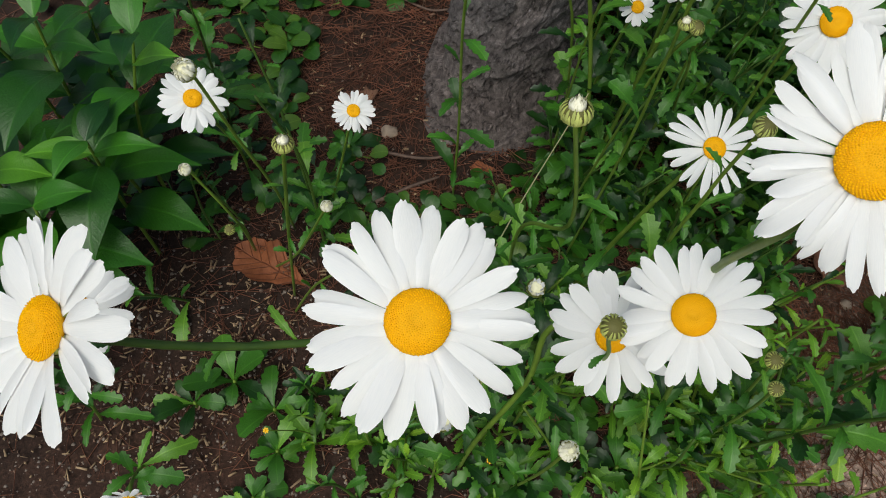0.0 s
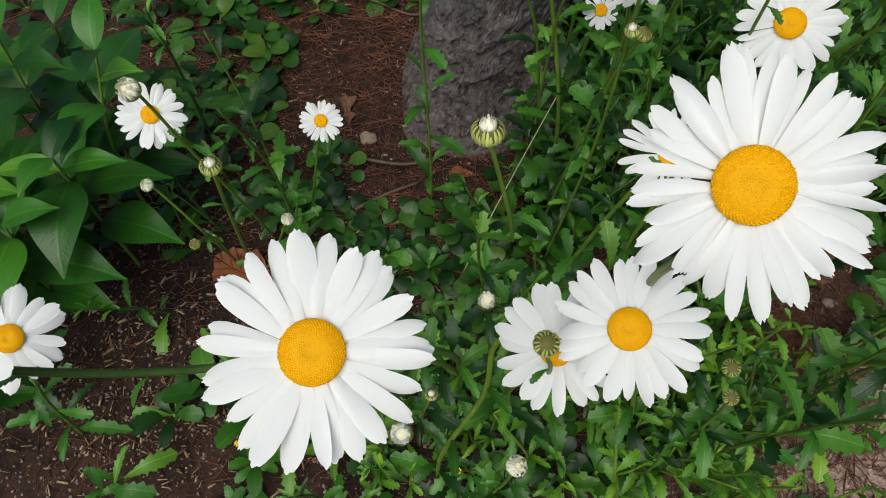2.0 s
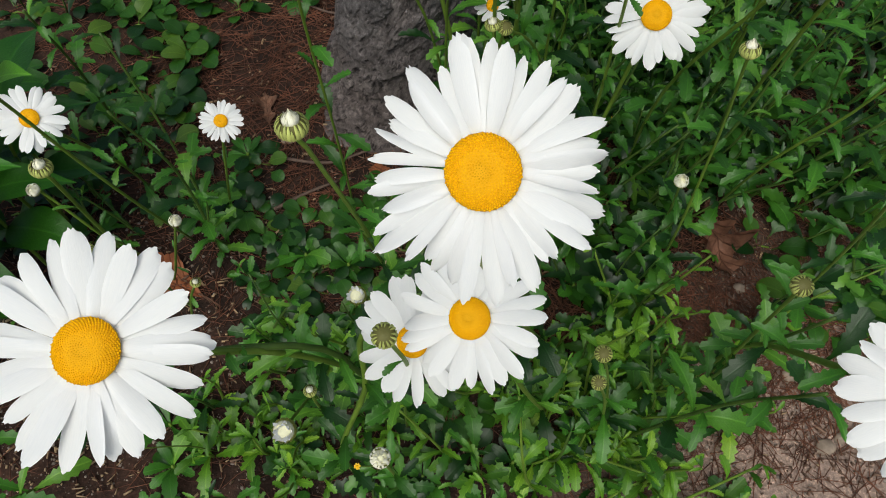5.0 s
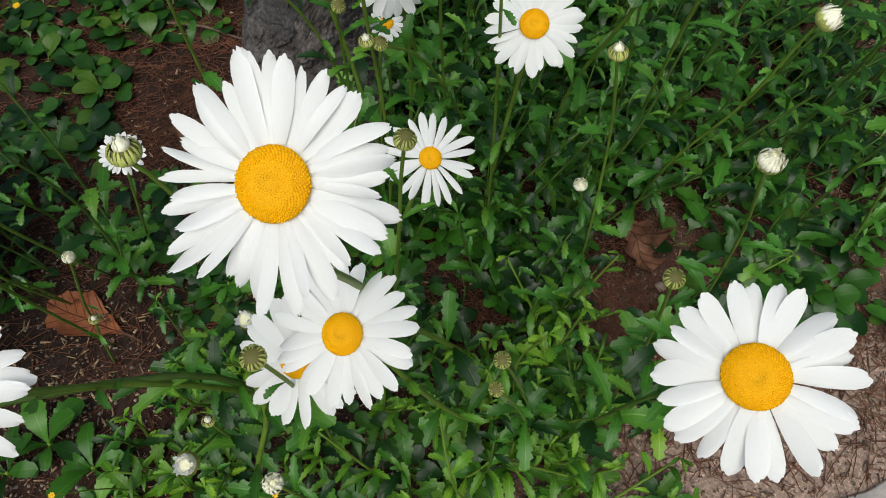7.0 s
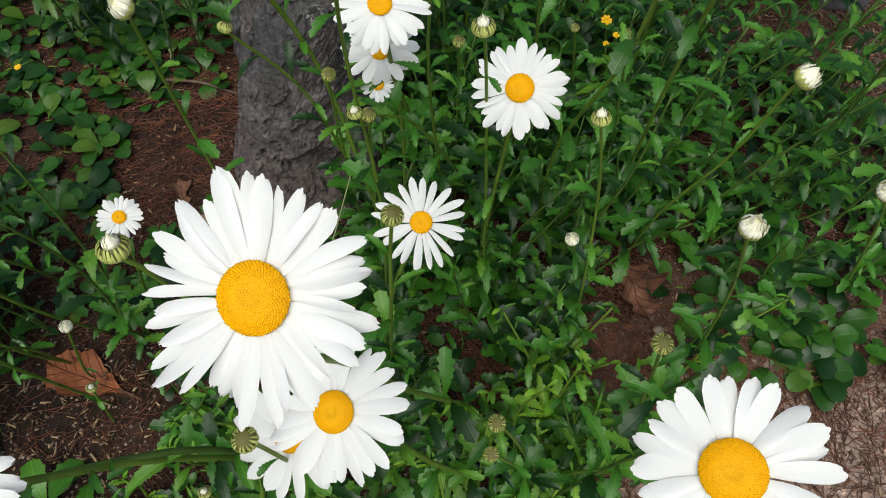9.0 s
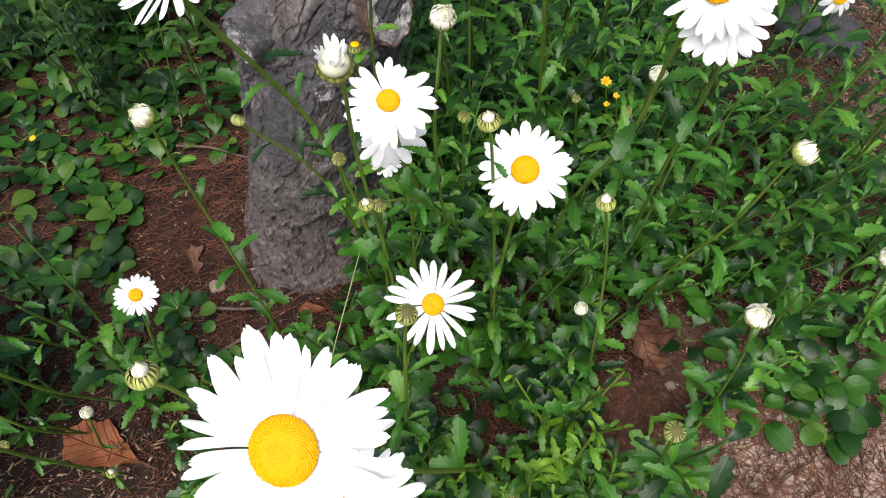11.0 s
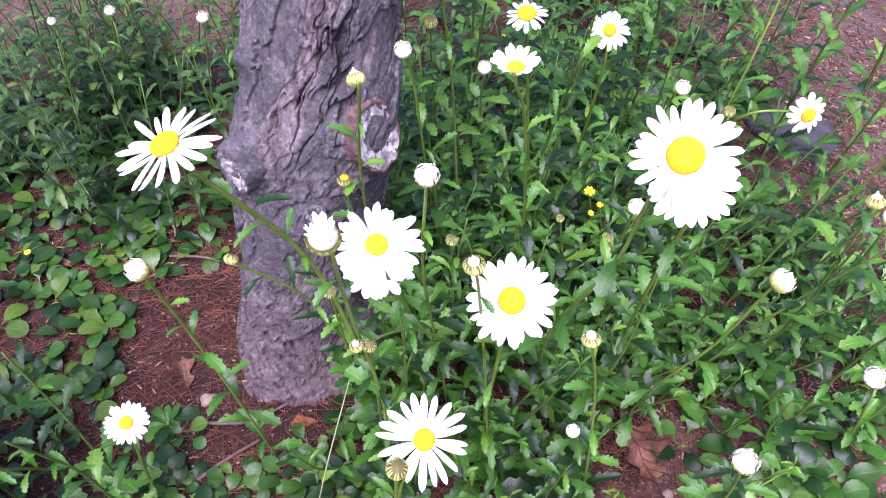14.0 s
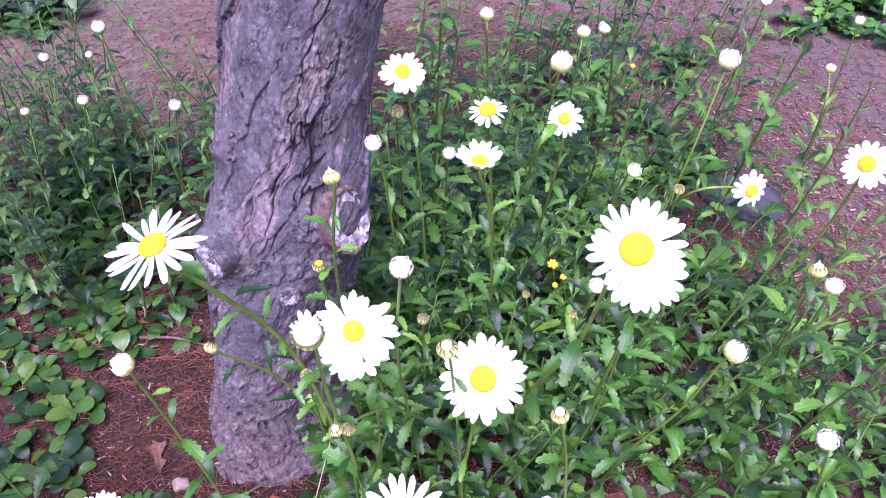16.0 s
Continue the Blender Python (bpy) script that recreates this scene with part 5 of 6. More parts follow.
daisy_bud((0.072, 0.111, 0.476), 0.0068, "dome", [(0.070, 0.131, 0.300), (0.061, 0.171, 0.000)])
daisy_bud((0.012, 0.179, 0.417), 0.0049, "tip", [(-0.001, 0.200, 0.300), (-0.033, 0.269, 0.000)])
daisy_bud((0.244, 0.191, 0.427), 0.0066, "green", [(0.273, 0.208, 0.300), (0.333, 0.243, 0.000)])
daisy_bud((0.233, 0.163, 0.444), 0.0054, "green", [(0.267, 0.187, 0.300), (0.324, 0.236, 0.000)])
daisy_bud((0.347, 0.185, 0.551), 0.0066, "green", [(0.354, 0.190, 0.520), (0.378, 0.210, 0.420), (0.425, 0.249, 0.200), (0.478, 0.300, 0.000)])
daisy_bud((0.366, 0.389, 0.359), 0.0069, "dome", [(0.408, 0.448, 0.200), (0.465, 0.545, -0.000)])
daisy_bud((0.355, 0.366, 0.568), 0.0072, "tip", [(0.386, 0.397, 0.420), (0.406, 0.412, 0.200), (0.430, 0.455, 0.000)])
daisy_bud((0.409, 0.232, 0.602), 0.0082, "dome", [(0.418, 0.238, 0.570), (0.482, 0.285, 0.400), (0.550, 0.340, 0.150), (0.597, 0.388, 0.000)])
daisy_bud((0.543, 0.398, 0.545), 0.0101, "dome", [(0.537, 0.401, 0.530), (0.533, 0.431, 0.400), (0.516, 0.475, 0.250), (0.546, 0.563, 0.000)])
daisy_bud((-0.111, 0.310, 0.357), 0.0047, "tip", [(-0.173, 0.365, 0.200), (-0.244, 0.423, -0.000)])
daisy_bud((0.024, 0.450, 0.655), 0.0083, "dome", [(0.024, 0.455, 0.640), (0.007, 0.517, 0.480), (0.001, 0.562, 0.250), (-0.010, 0.615, 0.000)])
daisy_bud((0.069, 0.529, 0.563), 0.0061, "green", [(0.073, 0.532, 0.550), (0.120, 0.575, 0.420), (0.151, 0.654, 0.150), (0.166, 0.703, 0.000)])
daisy_bud((0.209, 0.534, 0.730), 0.0067, "tip", [(0.209, 0.536, 0.710), (0.199, 0.653, 0.500), (0.192, 0.816, 0.000)])
daisy_bud((0.244, 0.436, 0.711), 0.0085, "dome", [(0.244, 0.451, 0.680), (0.241, 0.511, 0.500), (0.260, 0.597, 0.200), (0.268, 0.637, 0.000)])
daisy_bud((0.272, 0.417, 0.626), 0.0082, "tip", [(0.280, 0.438, 0.560), (0.295, 0.484, 0.360), (0.313, 0.545, 0.000)])
daisy_bud((0.287, 0.608, 0.441), 0.0064, "green", [(0.299, 0.690, 0.250), (0.299, 0.719, 0.000)])
daisy_bud((0.180, 0.404, 0.566), 0.0055, "green", [(0.176, 0.452, 0.450), (0.163, 0.547, 0.100), (0.162, 0.578, 0.000)])
daisy_bud((0.171, 0.354, 0.755), 0.0098, "open", [(0.173, 0.362, 0.730), (0.171, 0.403, 0.620), (0.178, 0.457, 0.350), (0.155, 0.504, 0.000)])
daisy_bud((0.170, 0.402, 0.572), 0.0055, "tip", [(0.223, 0.491, 0.450), (0.286, 0.618, 0.200), (0.332, 0.709, 0.000)])
daisy_bud((0.263, 0.680, 0.651), 0.0083, "dome", [(0.273, 0.710, 0.600), (0.285, 0.769, 0.450), (0.322, 0.992, 0.000)])
daisy_bud((0.562, 0.657, 0.562), 0.0080, "dome", [(0.584, 0.711, 0.500), (0.643, 0.858, 0.250), (0.713, 1.005, 0.000)])
daisy_bud((0.779, 0.550, 0.433), 0.0098, "tip", [(0.782, 0.551, 0.400), (0.843, 0.613, 0.200), (0.905, 0.679, 0.000)])
daisy_bud((0.761, 0.506, 0.456), 0.0100, "dome", [(0.769, 0.515, 0.400), (0.951, 0.679, 0.000)])
daisy_bud((0.637, 0.337, 0.445), 0.0101, "dome", [(0.718, 0.376, 0.300), (0.858, 0.444, 0.000)])
daisy_bud((0.468, 0.681, 0.707), 0.0106, "dome", [(0.466, 0.685, 0.680), (0.493, 0.790, 0.500), (0.498, 0.897, 0.200), (0.505, 0.938, 0.000)])
daisy_bud((0.726, 0.754, 0.624), 0.0127, "dome", [(0.650, 0.659, 0.660), (0.692, 0.741, 0.480), (0.691, 0.810, 0.200), (0.707, 0.878, 0.000)])
daisy_bud((0.639, 0.993, 0.557), 0.0095, "dome", [(0.632, 0.990, 0.500), (0.701, 1.178, 0.200), (0.745, 1.285, 0.000)])
daisy_bud((0.672, 0.989, 0.561), 0.0095, "dome", [(0.605, 0.865, 0.600), (0.756, 1.160, 0.200), (0.809, 1.265, 0.000)])
daisy_bud((0.488, 1.003, 0.605), 0.0098, "dome", [(0.488, 0.999, 0.550), (0.579, 1.271, 0.100), (0.594, 1.310, 0.000)])
daisy_bud((0.440, 0.488, 0.576), 0.0076, "dome", [(0.463, 0.536, 0.500), (0.523, 0.679, 0.200), (0.557, 0.758, 0.000)])
daisy_bud((0.182, 0.633, 0.538), 0.0070, "yellow", [(0.182, 0.639, 0.500), (0.196, 0.755, 0.200), (0.205, 0.838, 0.000)])
daisy_bud((0.439, 0.527, 0.490), 0.0046, "green", [(0.468, 0.570, 0.400), (0.539, 0.687, 0.100)])
daisy_bud((0.423, 0.625, 0.423), 0.0047, "green", [(0.456, 0.694, 0.300), (0.531, 0.842, 0.000)])
daisy_bud((0.320, 0.859, 0.565), 0.0082, "green", [(0.330, 0.939, 0.450), (0.367, 1.218, 0.000)])
daisy_bud((0.375, 0.804, 0.524), 0.0082, "dome", [(0.389, 0.887, 0.400), (0.448, 1.156, 0.000)])
daisy_bud((1.100, 0.969, 0.423), 0.0078, "dome", [(1.034, 0.886, 0.400), (1.268, 1.122, 0.000)])
daisy_bud((1.205, 1.050, 0.456), 0.0081, "dome", [(1.015, 0.864, 0.500), (1.330, 1.170, 0.000)])
daisy_bud((0.885, 0.914, 0.605), 0.0074, "dome", [(0.815, 0.844, 0.600), (1.035, 1.156, 0.200), (1.148, 1.322, 0.000)])
daisy_bud((-0.016, 1.262, 0.391), 0.0102, "dome", [(-0.005, 1.117, 0.400), (-0.109, 1.485, 0.000)])
daisy_bud((-0.096, 1.289, 0.543), 0.0103, "dome", [(-0.043, 1.049, 0.600), (-0.113, 1.385, 0.250), (-0.170, 1.570, 0.000)])
daisy_bud((-0.242, 1.431, 0.437), 0.0084, "dome", [(-0.207, 1.279, 0.450), (-0.346, 1.606, 0.100)])
daisy_bud((-0.279, 1.324, 0.393), 0.0071, "dome", [(-0.248, 1.227, 0.400), (-0.413, 1.582, 0.050)])
daisy_bud((-0.187, 1.357, 0.376), 0.0069, "dome", [(-0.197, 1.358, 0.300), (-0.284, 1.563, 0.050)])
daisy_bud((-0.199, 1.563, 0.364), 0.0070, "dome", [(-0.156, 1.346, 0.400), (-0.264, 1.649, 0.050)])
daisy_bud((-0.182, 1.339, 0.388), 0.0091, "dome", [(-0.159, 1.216, 0.400), (-0.295, 1.541, 0.050)])
daisy_bud((0.658, 0.696, 0.479), 0.0067, "green", [(0.623, 0.641, 0.500), (0.777, 0.885, 0.100)])
daisy_bud((0.149, 0.512, 0.510), 0.0062, "green", [(0.143, 0.569, 0.420), (0.143, 0.647, 0.100)])
daisy_bud((0.426, 0.503, 0.521), 0.0041, "green", [(0.443, 0.523, 0.450), (0.540, 0.687, 0.100)])
daisy_bud((0.186, 0.273, 0.614), 0.0068, "green", [(0.181, 0.279, 0.560), (0.176, 0.287, 0.480), (0.168, 0.310, 0.350), (0.158, 0.455, 0.000)])



# ---------------------------------------------------------------- leafy undergrowth
TRUNK = Vector((0.05, 0.80))


def clear_of_trunk(x, y, r=0.13):
    return (Vector((x, y)) - TRUNK).length > r


SHOOTS = 0


def leafy_shoot(x, y, height, lean, leaves, g, size=0.05, young=False):
    global SHOOTS
    SHOOTS += 1
    base = Vector((x, y, ground_z(x, y) - 0.005))
    d = Vector((lean[0], lean[1], 1)).normalized() * height
    bend = Vector((g.uniform(-0.2, 0.2), g.uniform(-0.2, 0.2), 0)) * height
    line = smooth_line([base, base + d * 0.5 + bend * 0.5, base + d], 10)
    owner = thing("daisy_shoot", base, "young yellow-green daisy shoot with toothed leaves" if young else "leafy green daisy shoot with toothed leaves", "plant", "daisy shoots")
    stem = stem_with_leaves(owner, line, 0.0022, 0.0013, g, 0.04, 1.0, height / leaves, size, YOUNG_LEAVES if young else None, None if young else SHADED_STEM)
    for k in range(3):
        a = g.uniform(0, 6.28)
        piece("leaf", g.choice(YOUNG_LEAVES if young else STEM_LEAVES), stem, along(line[-1], Vector((math.cos(a), math.sin(a), 0.9)), Vector((-math.cos(a), -math.sin(a), 0.9)), size * g.uniform(0.35, 0.6), 0.85))
    return owner


def leaning_stem(points, label="long leaning daisy stem with narrow toothed leaves", size=0.055, thick=0.0024):
    """A tall leafy stem along the given points, head first."""
    global SHOOTS
    SHOOTS += 1
    g = random.Random(900 + SHOOTS)
    line = smooth_line([Vector(p) + Vector((g.uniform(-0.015, 0.015), g.uniform(-0.015, 0.015), 0)) for p in points][::-1], 18)
    owner = thing("daisy_shoot", line[0], label, "plant", "leaning daisy shoots")
    stem_with_leaves(owner, line, thick, thick * 0.6, g, 0.05, 0.99, 0.020, size, None, SHADED_STEM)


def yellow_flower(head, radius, base):
    g = random.Random(int(head[0] * 1000) + 77)
    head, base = Vector(head), Vector(base)
    line = smooth_line([base, (base + head) / 2 + Vector((0.01, 0, 0.02)), head], 8)
    owner = thing("yellow_flower", base, "tiny bright yellow flower on a thin stem", "flower", "small yellow flowers")
    v, f = tube_data([q - base for q in line], 0.001, 0.0007, 5)
    part("stem", mesh_of("stem", v, f, STEM), owner, Matrix.Translation(base))
    m = along(head, (1, 0, 0), (0.1, -0.4, 1), radius * 0.4)
    flower = part("flower_head", BUD_YELLOW, owner, m)
    for i in range(7):
        a = i * 0.9 + g.uniform(-0.15, 0.15)
        way = Vector((math.cos(a), math.sin(a), 0.2 + 0.35 * math.sin(a)))
        piece("petal", YELLOW_PETAL, flower, along(head, way, (0, -0.3, 1), radius, 1.5))


def rosette(x, y, count, size, g, label="low rosette of spoon-shaped toothed daisy leaves"):
    base = Vector((x, y, ground_z(x, y) - 0.003))
    owner = thing("daisy_rosette", base, label, "plant", "daisy rosettes")
    v, f = tube_data([Vector((0, 0, -0.004)), Vector((0, 0, 0.012)), Vector((0.001, 0, 0.02))], 0.004, 0.002, 6)
    crown = part("crown", mesh_of("crown", v, f, STEM), owner, Matrix.Translation(base))
    start = g.uniform(0, 6.28)
    for i in range(count):
        a = start + i * 2.4
        el = g.uniform(0.15, 1.0)
        way = Vector((math.cos(a), math.sin(a), math.tan(el) * 0.8))
        piece("leaf", g.choice(BASAL_LEAVES), crown, along(base + Vector((0, 0, 0.012)), way, Vector((-math.cos(a) * 0.4, -math.sin(a) * 0.4, 1)), size * g.uniform(0.6, 1.2), g.uniform(0.85, 1.15)))


def cover_plant(x, y, count, size, g):
    base = Vector((x, y, ground_z(x, y) - 0.003))
    owner = thing("ground_cover_plant", base, "low creeping plant with small round scalloped leaves", "plant", "ground cover plants")
    v, f = tube_data([Vector((-0.012, 0, 0.002)), Vector((0, 0.002, 0.006)), Vector((0.014, 0, 0.003))], 0.002, 0.0015, 5)
    runner = part("runner", mesh_of("runner", v, f, STEM), owner, Matrix.Translation(base))
    for i in range(count):
        a = i * 2.4 + g.uniform(-0.4, 0.4)
        r = g.uniform(0.0, 0.022)
        way = Vector((math.cos(a), math.sin(a), g.uniform(0.2, 0.9)))
        piece("leaf", g.choice(COVER_LEAVES), runner, along(base + Vector((math.cos(a) * r, math.sin(a) * r, 0.004)), way, Vector((-math.cos(a) * 0.3, -math.sin(a) * 0.3, 1)), size * g.uniform(0.65, 1.25), g.uniform(0.85, 1.2)))


def broadleaf_plant(base, top, pairs, size, g):
    base, top = Vector(base), Vector(top)
    mid = (base + top) / 2 + Vector((g.uniform(-0.02, 0.02), g.uniform(-0.02, 0.02), 0.03))
    line = smooth_line([base, mid, top], 16)
    owner = thing("broadleaf_plant", base, "upright plant with broad pointed smooth green leaves in pairs", "plant", "broadleaf plants")
    v, f = tube_data([q - base for q in line], 0.003, 0.0016)
    stem = part("stem", mesh_of("stem", v, f, STEM), owner, Matrix.Translation(base))
    n = len(line) - 1
    for i in range(pairs):
        u = 0.38 + 0.62 * i / (pairs - 1)
        q = line[min(n, int(round(u * n)))]
        a0 = i * 1.57 + g.uniform(-0.3, 0.3)
        for k in range(2):
            a = a0 + math.pi * k
            rise = 0.12 + 0.8 * max(0, u - 0.7)
            s = size * (1.0 if u < 0.85 else 0.62) * g.uniform(0.85, 1.15)
            piece("leaf", g.choice(BROAD_LEAVES), stem, along(q, Vector((math.cos(a), math.sin(a), rise + g.uniform(-0.15, 0.2))), Vector((0, 0, 1)), s * 1.08, g.uniform(0.9, 1.15)))


class Mass:
    """Gathers many leaves and stems into one mesh."""

    def __init__(self):
        self.verts, self.faces, self.count = [], [], 0

    def add(self, verts, faces, m=None):
        a = np.array([tuple(v) for v in verts])
        if m is not None:
            k = np.array(m)
            a = a @ k[:3, :3].T + k[:3, 3]
        self.verts.append(a)
        self.faces += [tuple(self.count + i for i in f) for f in faces]
        self.count += len(a)

    def done(self, name, mat, label, category):
        return tagged(new(name, mesh_of(name, np.concatenate(self.verts).tolist(), self.faces, mat)), label, category, kind="stuff")


def mass_shoot(leaves, stems, x, y, height, lean, gap, size, g):
    base = Vector((x, y, ground_z(x, y) - 0.005))
    d = Vector((lean[0], lean[1], 1)).normalized() * height
    bend = Vector((g.uniform(-0.2, 0.2), g.uniform(-0.2, 0.2), 0)) * height
    line = smooth_line([base, base + d * 0.5 + bend * 0.5, base + d], 6)
    stems.add(*tube_data(line, 0.0018, 0.001, 5))
    ang = g.uniform(0, 6.28)
    n = max(3, int(height / gap))
    for i in range(n):
        u = (i + g.uniform(0.1, 0.9)) / n
        k = min(len(line) - 2, int(u * (len(line) - 1)))
        q = line[k].lerp(line[k + 1], u * (len(line) - 1) - k)
        way = Vector((math.cos(ang), math.sin(ang), g.uniform(0.2, 0.8)))
        s = size * (1.25 - 0.7 * u) * g.uniform(0.7, 1.25)
        leaves.add(*g.choice(MASS_DATA), along(q, way, Vector((-math.cos(ang) * 0.2, -math.sin(ang) * 0.2, 1)), s, g.uniform(0.82, 1.15)))
        ang += 2.4 + g.uniform(-0.3, 0.3)


def mass_rosette(leaves, x, y, count, size, g):
    base = Vector((x, y, ground_z(x, y) + 0.008))
    for i in range(count):
        a = i * 2.4 + g.uniform(-0.4, 0.4)
        way = Vector((math.cos(a), math.sin(a), g.uniform(0.15, 1.1)))
        leaves.add(*g.choice(BASAL_DATA), along(base, way, Vector((-math.cos(a) * 0.4, -math.sin(a) * 0.4, 1)), size * g.uniform(0.6, 1.2), g.uniform(0.9, 1.2)))


g = random.Random(40)
leaning_stem([(0.821, 0.496, 0.460), (0.707, 0.538, 0.265), (0.594, 0.581, 0.000)])
leaning_stem([(0.952, 0.639, 0.417), (0.904, 0.666, 0.244), (0.856, 0.694, 0.000)])
leaning_stem([(1.108, 0.864, 0.463), (1.101, 0.903, 0.266), (1.094, 0.941, 0.000)])
leaning_stem([(1.021, 0.928, 0.579), (1.024, 0.991, 0.325), (1.027, 1.054, 0.000)])
leaning_stem([(0.378, 0.851, 0.714), (0.385, 0.943, 0.392), (0.391, 1.034, 0.000)])
leaning_stem([(0.649, 0.878, 0.659), (0.691, 1.011, 0.365), (0.732, 1.145, 0.000)])
leaning_stem([(0.402, 0.873, 0.670), (0.405, 0.968, 0.370), (0.408, 1.062, 0.000)])
leaning_stem([(0.795, 0.606, 0.445), (0.752, 0.640, 0.257), (0.709, 0.674, 0.000)])
leaning_stem([(0.715, 0.482, 0.468), (0.716, 0.531, 0.269), (0.718, 0.580, 0.000)])
leaning_stem([(0.729, 0.388, 0.474), (0.732, 0.429, 0.272), (0.735, 0.470, 0.000)])
leaning_stem([(0.519, 0.527, 0.388), (0.473, 0.540, 0.229), (0.427, 0.552, 0.000)])
leaning_stem([(0.637, 0.612, 0.391), (0.617, 0.633, 0.230), (0.597, 0.654, -0.000)])
leaning_stem([(0.433, 0.202, 0.448), (0.406, 0.217, 0.259), (0.379, 0.231, 0.000)])
leaning_stem([(0.400, 0.129, 0.466), (0.370, 0.174, 0.268), (0.340, 0.218, 0.000)])
leaning_stem([(-0.253, 0.544, 0.474), (-0.320, 0.650, 0.272), (-0.387, 0.755, 0.000)])
leaning_stem([(-0.262, 0.627, 0.357), (-0.249, 0.607, 0.214), (-0.237, 0.587, 0.000)])
leaning_stem([(-0.222, 0.497, 0.387), (-0.207, 0.510, 0.229), (-0.191, 0.524, 0.000)])
leaning_stem([(0.285, 0.810, 0.553), (0.298, 0.845, 0.312), (0.311, 0.880, 0.000)])
leaning_stem([(0.452, 0.688, 0.602), (0.468, 0.814, 0.336), (0.483, 0.939, 0.000)])
yellow_flower((0.546, 0.820, 0.250), 0.0090, (0.566, 0.860, -0.005))
yellow_flower((0.556, 0.797, 0.240), 0.0055, (0.576, 0.837, -0.005))
yellow_flower((0.541, 0.792, 0.230), 0.0055, (0.561, 0.832, -0.005))
yellow_flower((0.382, 0.652, 0.120), 0.0055, (0.402, 0.692, -0.005))
yellow_flower((-0.447, 1.120, 0.050), 0.0055, (-0.427, 1.160, -0.005))
yellow_flower((-0.450, 1.118, 0.050), 0.0055, (-0.430, 1.158, -0.005))
yellow_flower((0.623, 0.820, 0.150), 0.0055, (0.643, 0.860, -0.005))
yellow_flower((-0.209, 0.196, 0.200), 0.0035, (-0.189, 0.236, -0.005))
yellow_flower((0.028, 0.153, 0.250), 0.0035, (0.048, 0.193, -0.005))
yellow_flower((0.849, 1.195, 0.350), 0.0055, (0.869, 1.235, -0.005))
yellow_flower((0.530, 1.277, 0.250), 0.0055, (0.550, 1.317, -0.005))
BARE = ((0.535, 0.51, 0.075), (0.86, 0.52, 0.05), (0.72, 0.48, 0.05), (0.97, 0.66, 0.07), (0.62, 0.60, 0.05), (1.10, 0.78, 0.09), (0.44, 0.46, 0.05), (0.80, 0.70, 0.05), (0.56, 0.46, 0.10), (0.51, 0.41, 0.06), (-0.42, 0.26, 0.13), (-0.32, 0.40, 0.07), (-0.06, 0.68, 0.09), (-0.14, 0.92, 0.13), (0.64, 0.22, 0.13), (0.80, 0.22, 0.10), (1.20, 0.92, 0.20), (1.5, 1.3, 0.35), (0.42, 0.26, 0.05), (-0.28, 0.48, 0.085), (-0.24, 0.44, 0.06), (-0.19, 0.40, 0.05))


def bare(x, y):
    return any((x - a) ** 2 + (y - b) ** 2 < r * r for a, b, r in BARE)


ZONES = (
    # middle, spread, count, lowest, tallest, lean
    ((0.33, 0.60), (0.12, 0.15), 42, 0.12, 0.36, (0.05, -0.25)),
    ((0.60, 0.76), (0.14, 0.18), 38, 0.12, 0.36, (0.15, -0.2)),
    ((0.10, 0.25), (0.17, 0.09), 18, 0.06, 0.20, (0.0, -0.2)),
    ((0.82, 0.60), (0.12, 0.14), 17, 0.12, 0.32, (0.2, -0.2)),
    ((0.32, 0.22), (0.08, 0.06), 20, 0.10, 0.28, (0.1, -0.1)),
    ((0.31, 0.21), (0.07, 0.045), 22, 0.08, 0.20, (0.0, -0.15)),
    ((0.33, 0.36), (0.12, 0.10), 13, 0.08, 0.22, (0.0, -0.2)),
    ((-0.25, 0.62), (0.10, 0.10), 7, 0.08, 0.22, (0.0, -0.1)),
    ((-0.13, 0.225), (0.07, 0.045), 15, 0.04, 0.13, (0.0, -0.1)),
    ((-0.20, 0.31), (0.06, 0.03), 7, 0.04, 0.12, (0.0, -0.1)),
    ((0.36, 0.25), (0.055, 0.04), 14, 0.06, 0.17, (0.0, -0.1)),
    ((-0.16, 0.38), (0.12, 0.06), 10, 0.06, 0.18, (0.0, -0.2)),
)
for (cx, cy), (sx, sy), count, lo, hi, lean in ZONES:
    for _ in range(count):
        x, y = cx + g.gauss(0, sx), cy + g.gauss(0, sy)
        if clear_of_trunk(x, y) and not bare(x, y):
            h = g.uniform(lo, hi)
            leafy_shoot(x, y, h, (lean[0] + g.gauss(0, 0.2), lean[1] + g.gauss(0, 0.2)), max(7, int(h / 0.020)), g, g.uniform(0.030, 0.043), y < 0.42 and g.random() < 0.75)

for (cx, cy), (sx, sy), count, size in (((0.35, 0.55), (0.2, 0.2), 16, 0.05), ((0.65, 0.72), (0.2, 0.2), 14, 0.055), ((0.12, 0.25), (0.2, 0.12), 9, 0.045), ((-0.1, 0.5), (0.14, 0.12), 4, 0.045)):
    for _ in range(count):
        x, y = cx + g.gauss(0, sx), cy + g.gauss(0, sy)
        if clear_of_trunk(x, y, 0.15) and not bare(x, y):
            rosette(x, y, g.randint(5, 9), size, g)

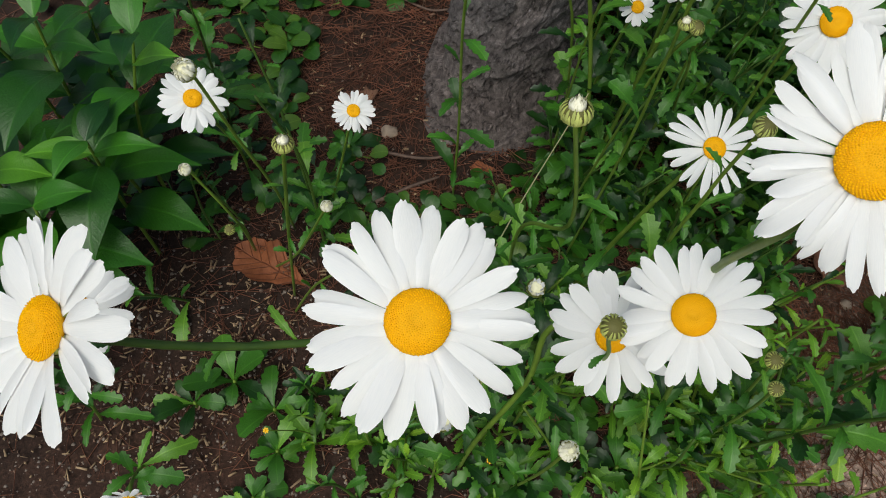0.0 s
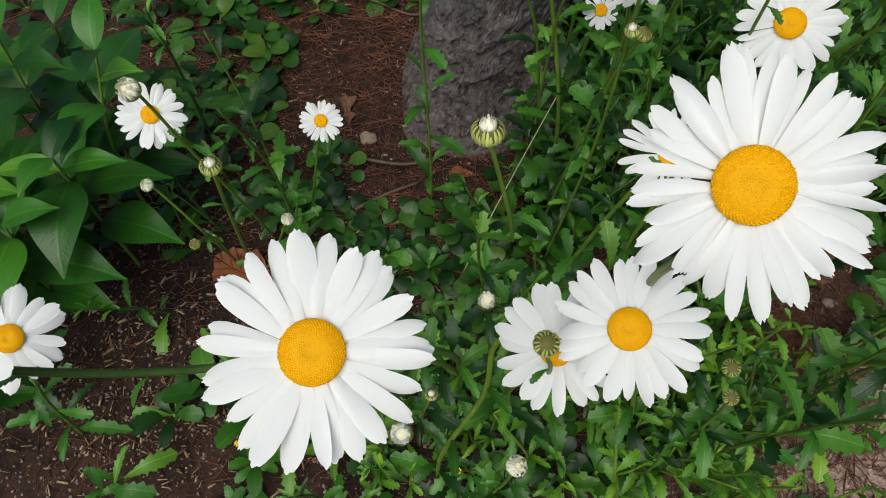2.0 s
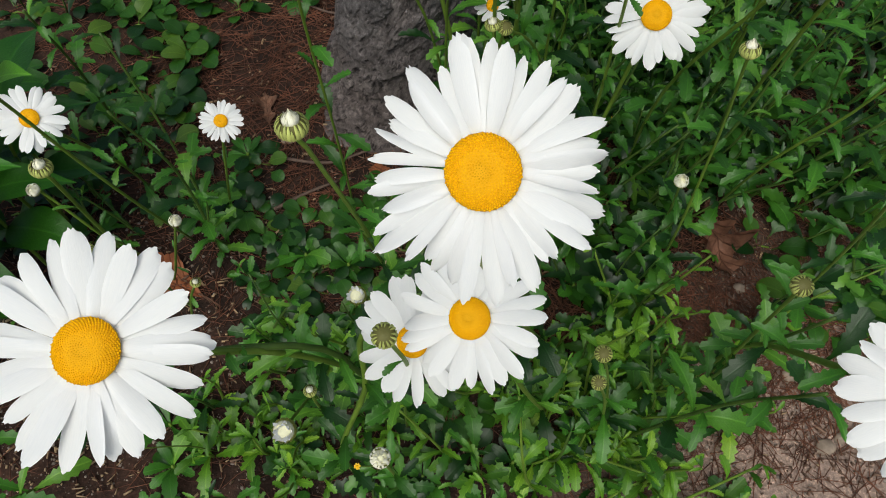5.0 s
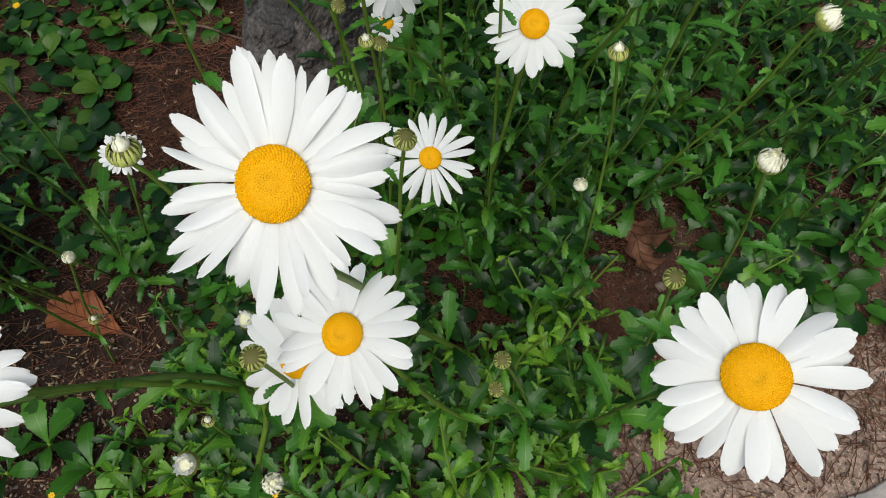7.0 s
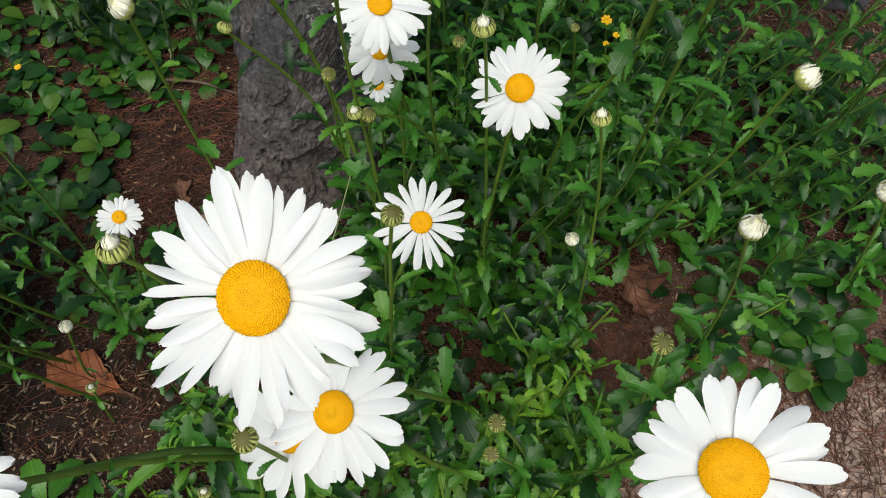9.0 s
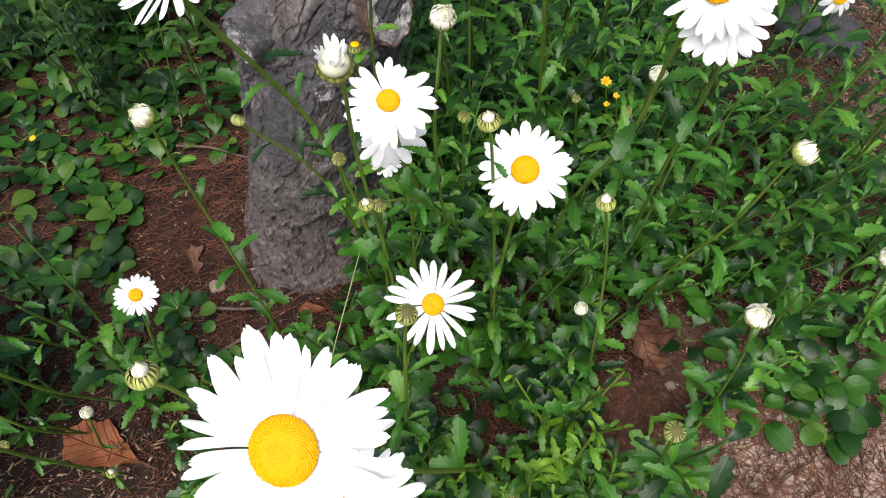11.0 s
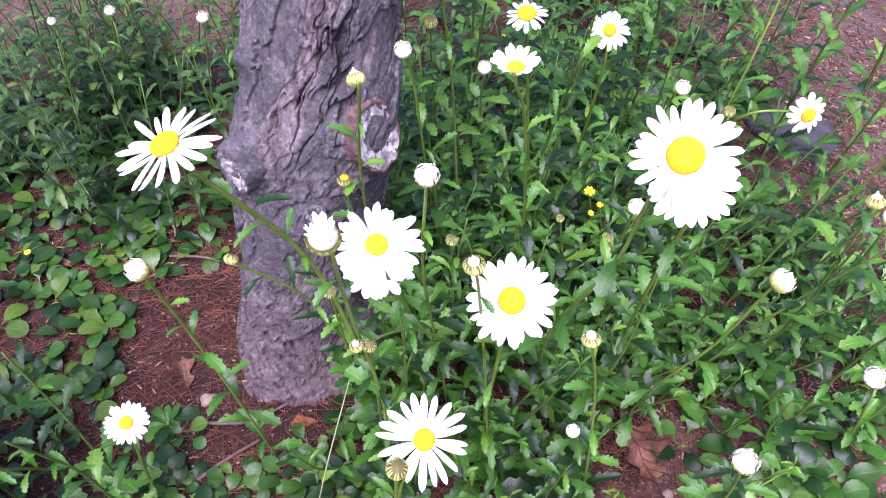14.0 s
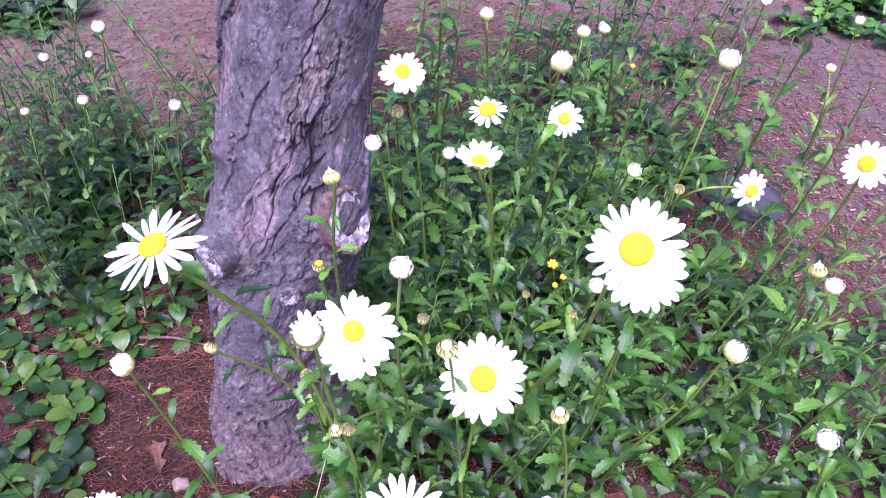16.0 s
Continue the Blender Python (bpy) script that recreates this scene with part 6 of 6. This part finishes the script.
for x, y in ((-0.31, 0.31), (-0.25, 0.27), (-0.36, 0.28)):
    rosette(x, y, 7, 0.06, g)
for (cx, cy), (sx, sy), count, size in (((-0.36, 0.98), (0.18, 0.2), 84, 0.044), ((-0.12, 0.50), (0.13, 0.10), 46, 0.035), ((-0.40, 1.36), (0.25, 0.12), 56, 0.048), ((0.22, 0.44), (0.2, 0.13), 44, 0.036), ((0.05, 0.40), (0.10, 0.09), 48, 0.036), ((0.76, 0.42), (0.10, 0.09), 34, 0.044), ((0.70, 0.34), (0.06, 0.05), 26, 0.048), ((0.60, 0.36), (0.05, 0.05), 8, 0.040)):
    for _ in range(count):
        x, y = cx + g.gauss(0, sx), cy + g.gauss(0, sy)
        if clear_of_trunk(x, y, 0.14) and (not bare(x, y) or g.random() < 0.12):
            cover_plant(x, y, g.randint(3, 7), size, g)

for base, top, pairs, size in (((-0.45, 0.60, -0.01), (-0.345, 0.565, 0.41), 6, 0.095), ((-0.50, 0.62, -0.01), (-0.45, 0.58, 0.42), 6, 0.10), ((-0.46, 0.52, -0.01), (-0.40, 0.47, 0.35), 6, 0.10), ((-0.52, 0.50, -0.01), (-0.53, 0.46, 0.34), 6, 0.10), ((-0.56, 0.40, -0.01), (-0.55, 0.36, 0.28), 5, 0.10), ((-0.58, 0.66, -0.01), (-0.57, 0.62, 0.44), 6, 0.10), ((-0.60, 0.30, -0.01), (-0.58, 0.27, 0.2), 4, 0.09), ((-0.62, 0.55, -0.01), (-0.60, 0.50, 0.38), 6, 0.10), ((-0.48, 0.68, -0.01), (-0.44, 0.66, 0.36), 6, 0.09), ((-0.54, 0.44, -0.01), (-0.47, 0.42, 0.30), 5, 0.10), ((-0.66, 0.42, -0.01), (-0.64, 0.38, 0.33), 6, 0.10)):
    broadleaf_plant(base, top, pairs, size, g)

# the plants farther back, and the thicket between the nearer ones
leaves, back_leaves, stems = Mass(), Mass(), Mass()
for (cx, cy), (sx, sy), count, lo, hi, lean, gap, size in (
        ((0.46, 1.08), (0.18, 0.20), 120, 0.16, 0.46, (0.05, -0.2), 0.018, 0.052),
        ((-0.40, 1.52), (0.30, 0.20), 120, 0.22, 0.50, (0.05, -0.15), 0.026, 0.050),
        ((1.10, 1.35), (0.25, 0.28), 34, 0.20, 0.50, (0.2, -0.2), 0.035, 0.05),
        ((0.62, 1.50), (0.30, 0.20), 70, 0.25, 0.52, (0.05, -0.2), 0.024, 0.052),
        ((0.45, 0.66), (0.18, 0.18), 80, 0.08, 0.30, (0.1, -0.2), 0.017, 0.046),
        ((0.15, 0.30), (0.16, 0.10), 16, 0.08, 0.22, (0.0, -0.1), 0.020, 0.040),
        ((0.95, 0.60), (0.14, 0.14), 34, 0.12, 0.34, (0.40, -0.05), 0.020, 0.050),
        ((0.92, 0.78), (0.18, 0.18), 40, 0.12, 0.34, (0.25, -0.15), 0.020, 0.048)):
    for _ in range(count):
        x, y = cx + g.gauss(0, sx), cy + g.gauss(0, sy)
        if clear_of_trunk(x, y) and not bare(x, y):
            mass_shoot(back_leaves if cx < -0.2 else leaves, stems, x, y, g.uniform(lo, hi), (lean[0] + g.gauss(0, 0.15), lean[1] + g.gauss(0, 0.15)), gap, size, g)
for (cx, cy), (sx, sy), count, size in (((-0.36, 1.52), (0.3, 0.14), 40, 0.06), ((0.5, 1.1), (0.25, 0.25), 60, 0.07), ((0.9, 1.3), (0.3, 0.3), 30, 0.07), ((0.5, 0.65), (0.22, 0.2), 26, 0.055), ((1.95, 1.80), (0.12, 0.12), 40, 0.06), ((-0.72, 2.62), (0.16, 0.06), 26, 0.09)):
    for _ in range(count):
        x, y = cx + g.gauss(0, sx), cy + g.gauss(0, sy)
        if clear_of_trunk(x, y, 0.15) and not bare(x, y):
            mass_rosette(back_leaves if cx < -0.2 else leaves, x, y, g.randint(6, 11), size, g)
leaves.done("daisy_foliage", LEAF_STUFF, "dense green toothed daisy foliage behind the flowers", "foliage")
back_leaves.done("daisy_foliage", SHADED_BACK_STUFF, "dark green leafy stalks standing behind the trunk, coloured darker for shade", "foliage")
stems.done("daisy_stalks", SHADED_STEM, "thin green daisy stalks behind the flowers", "foliage")
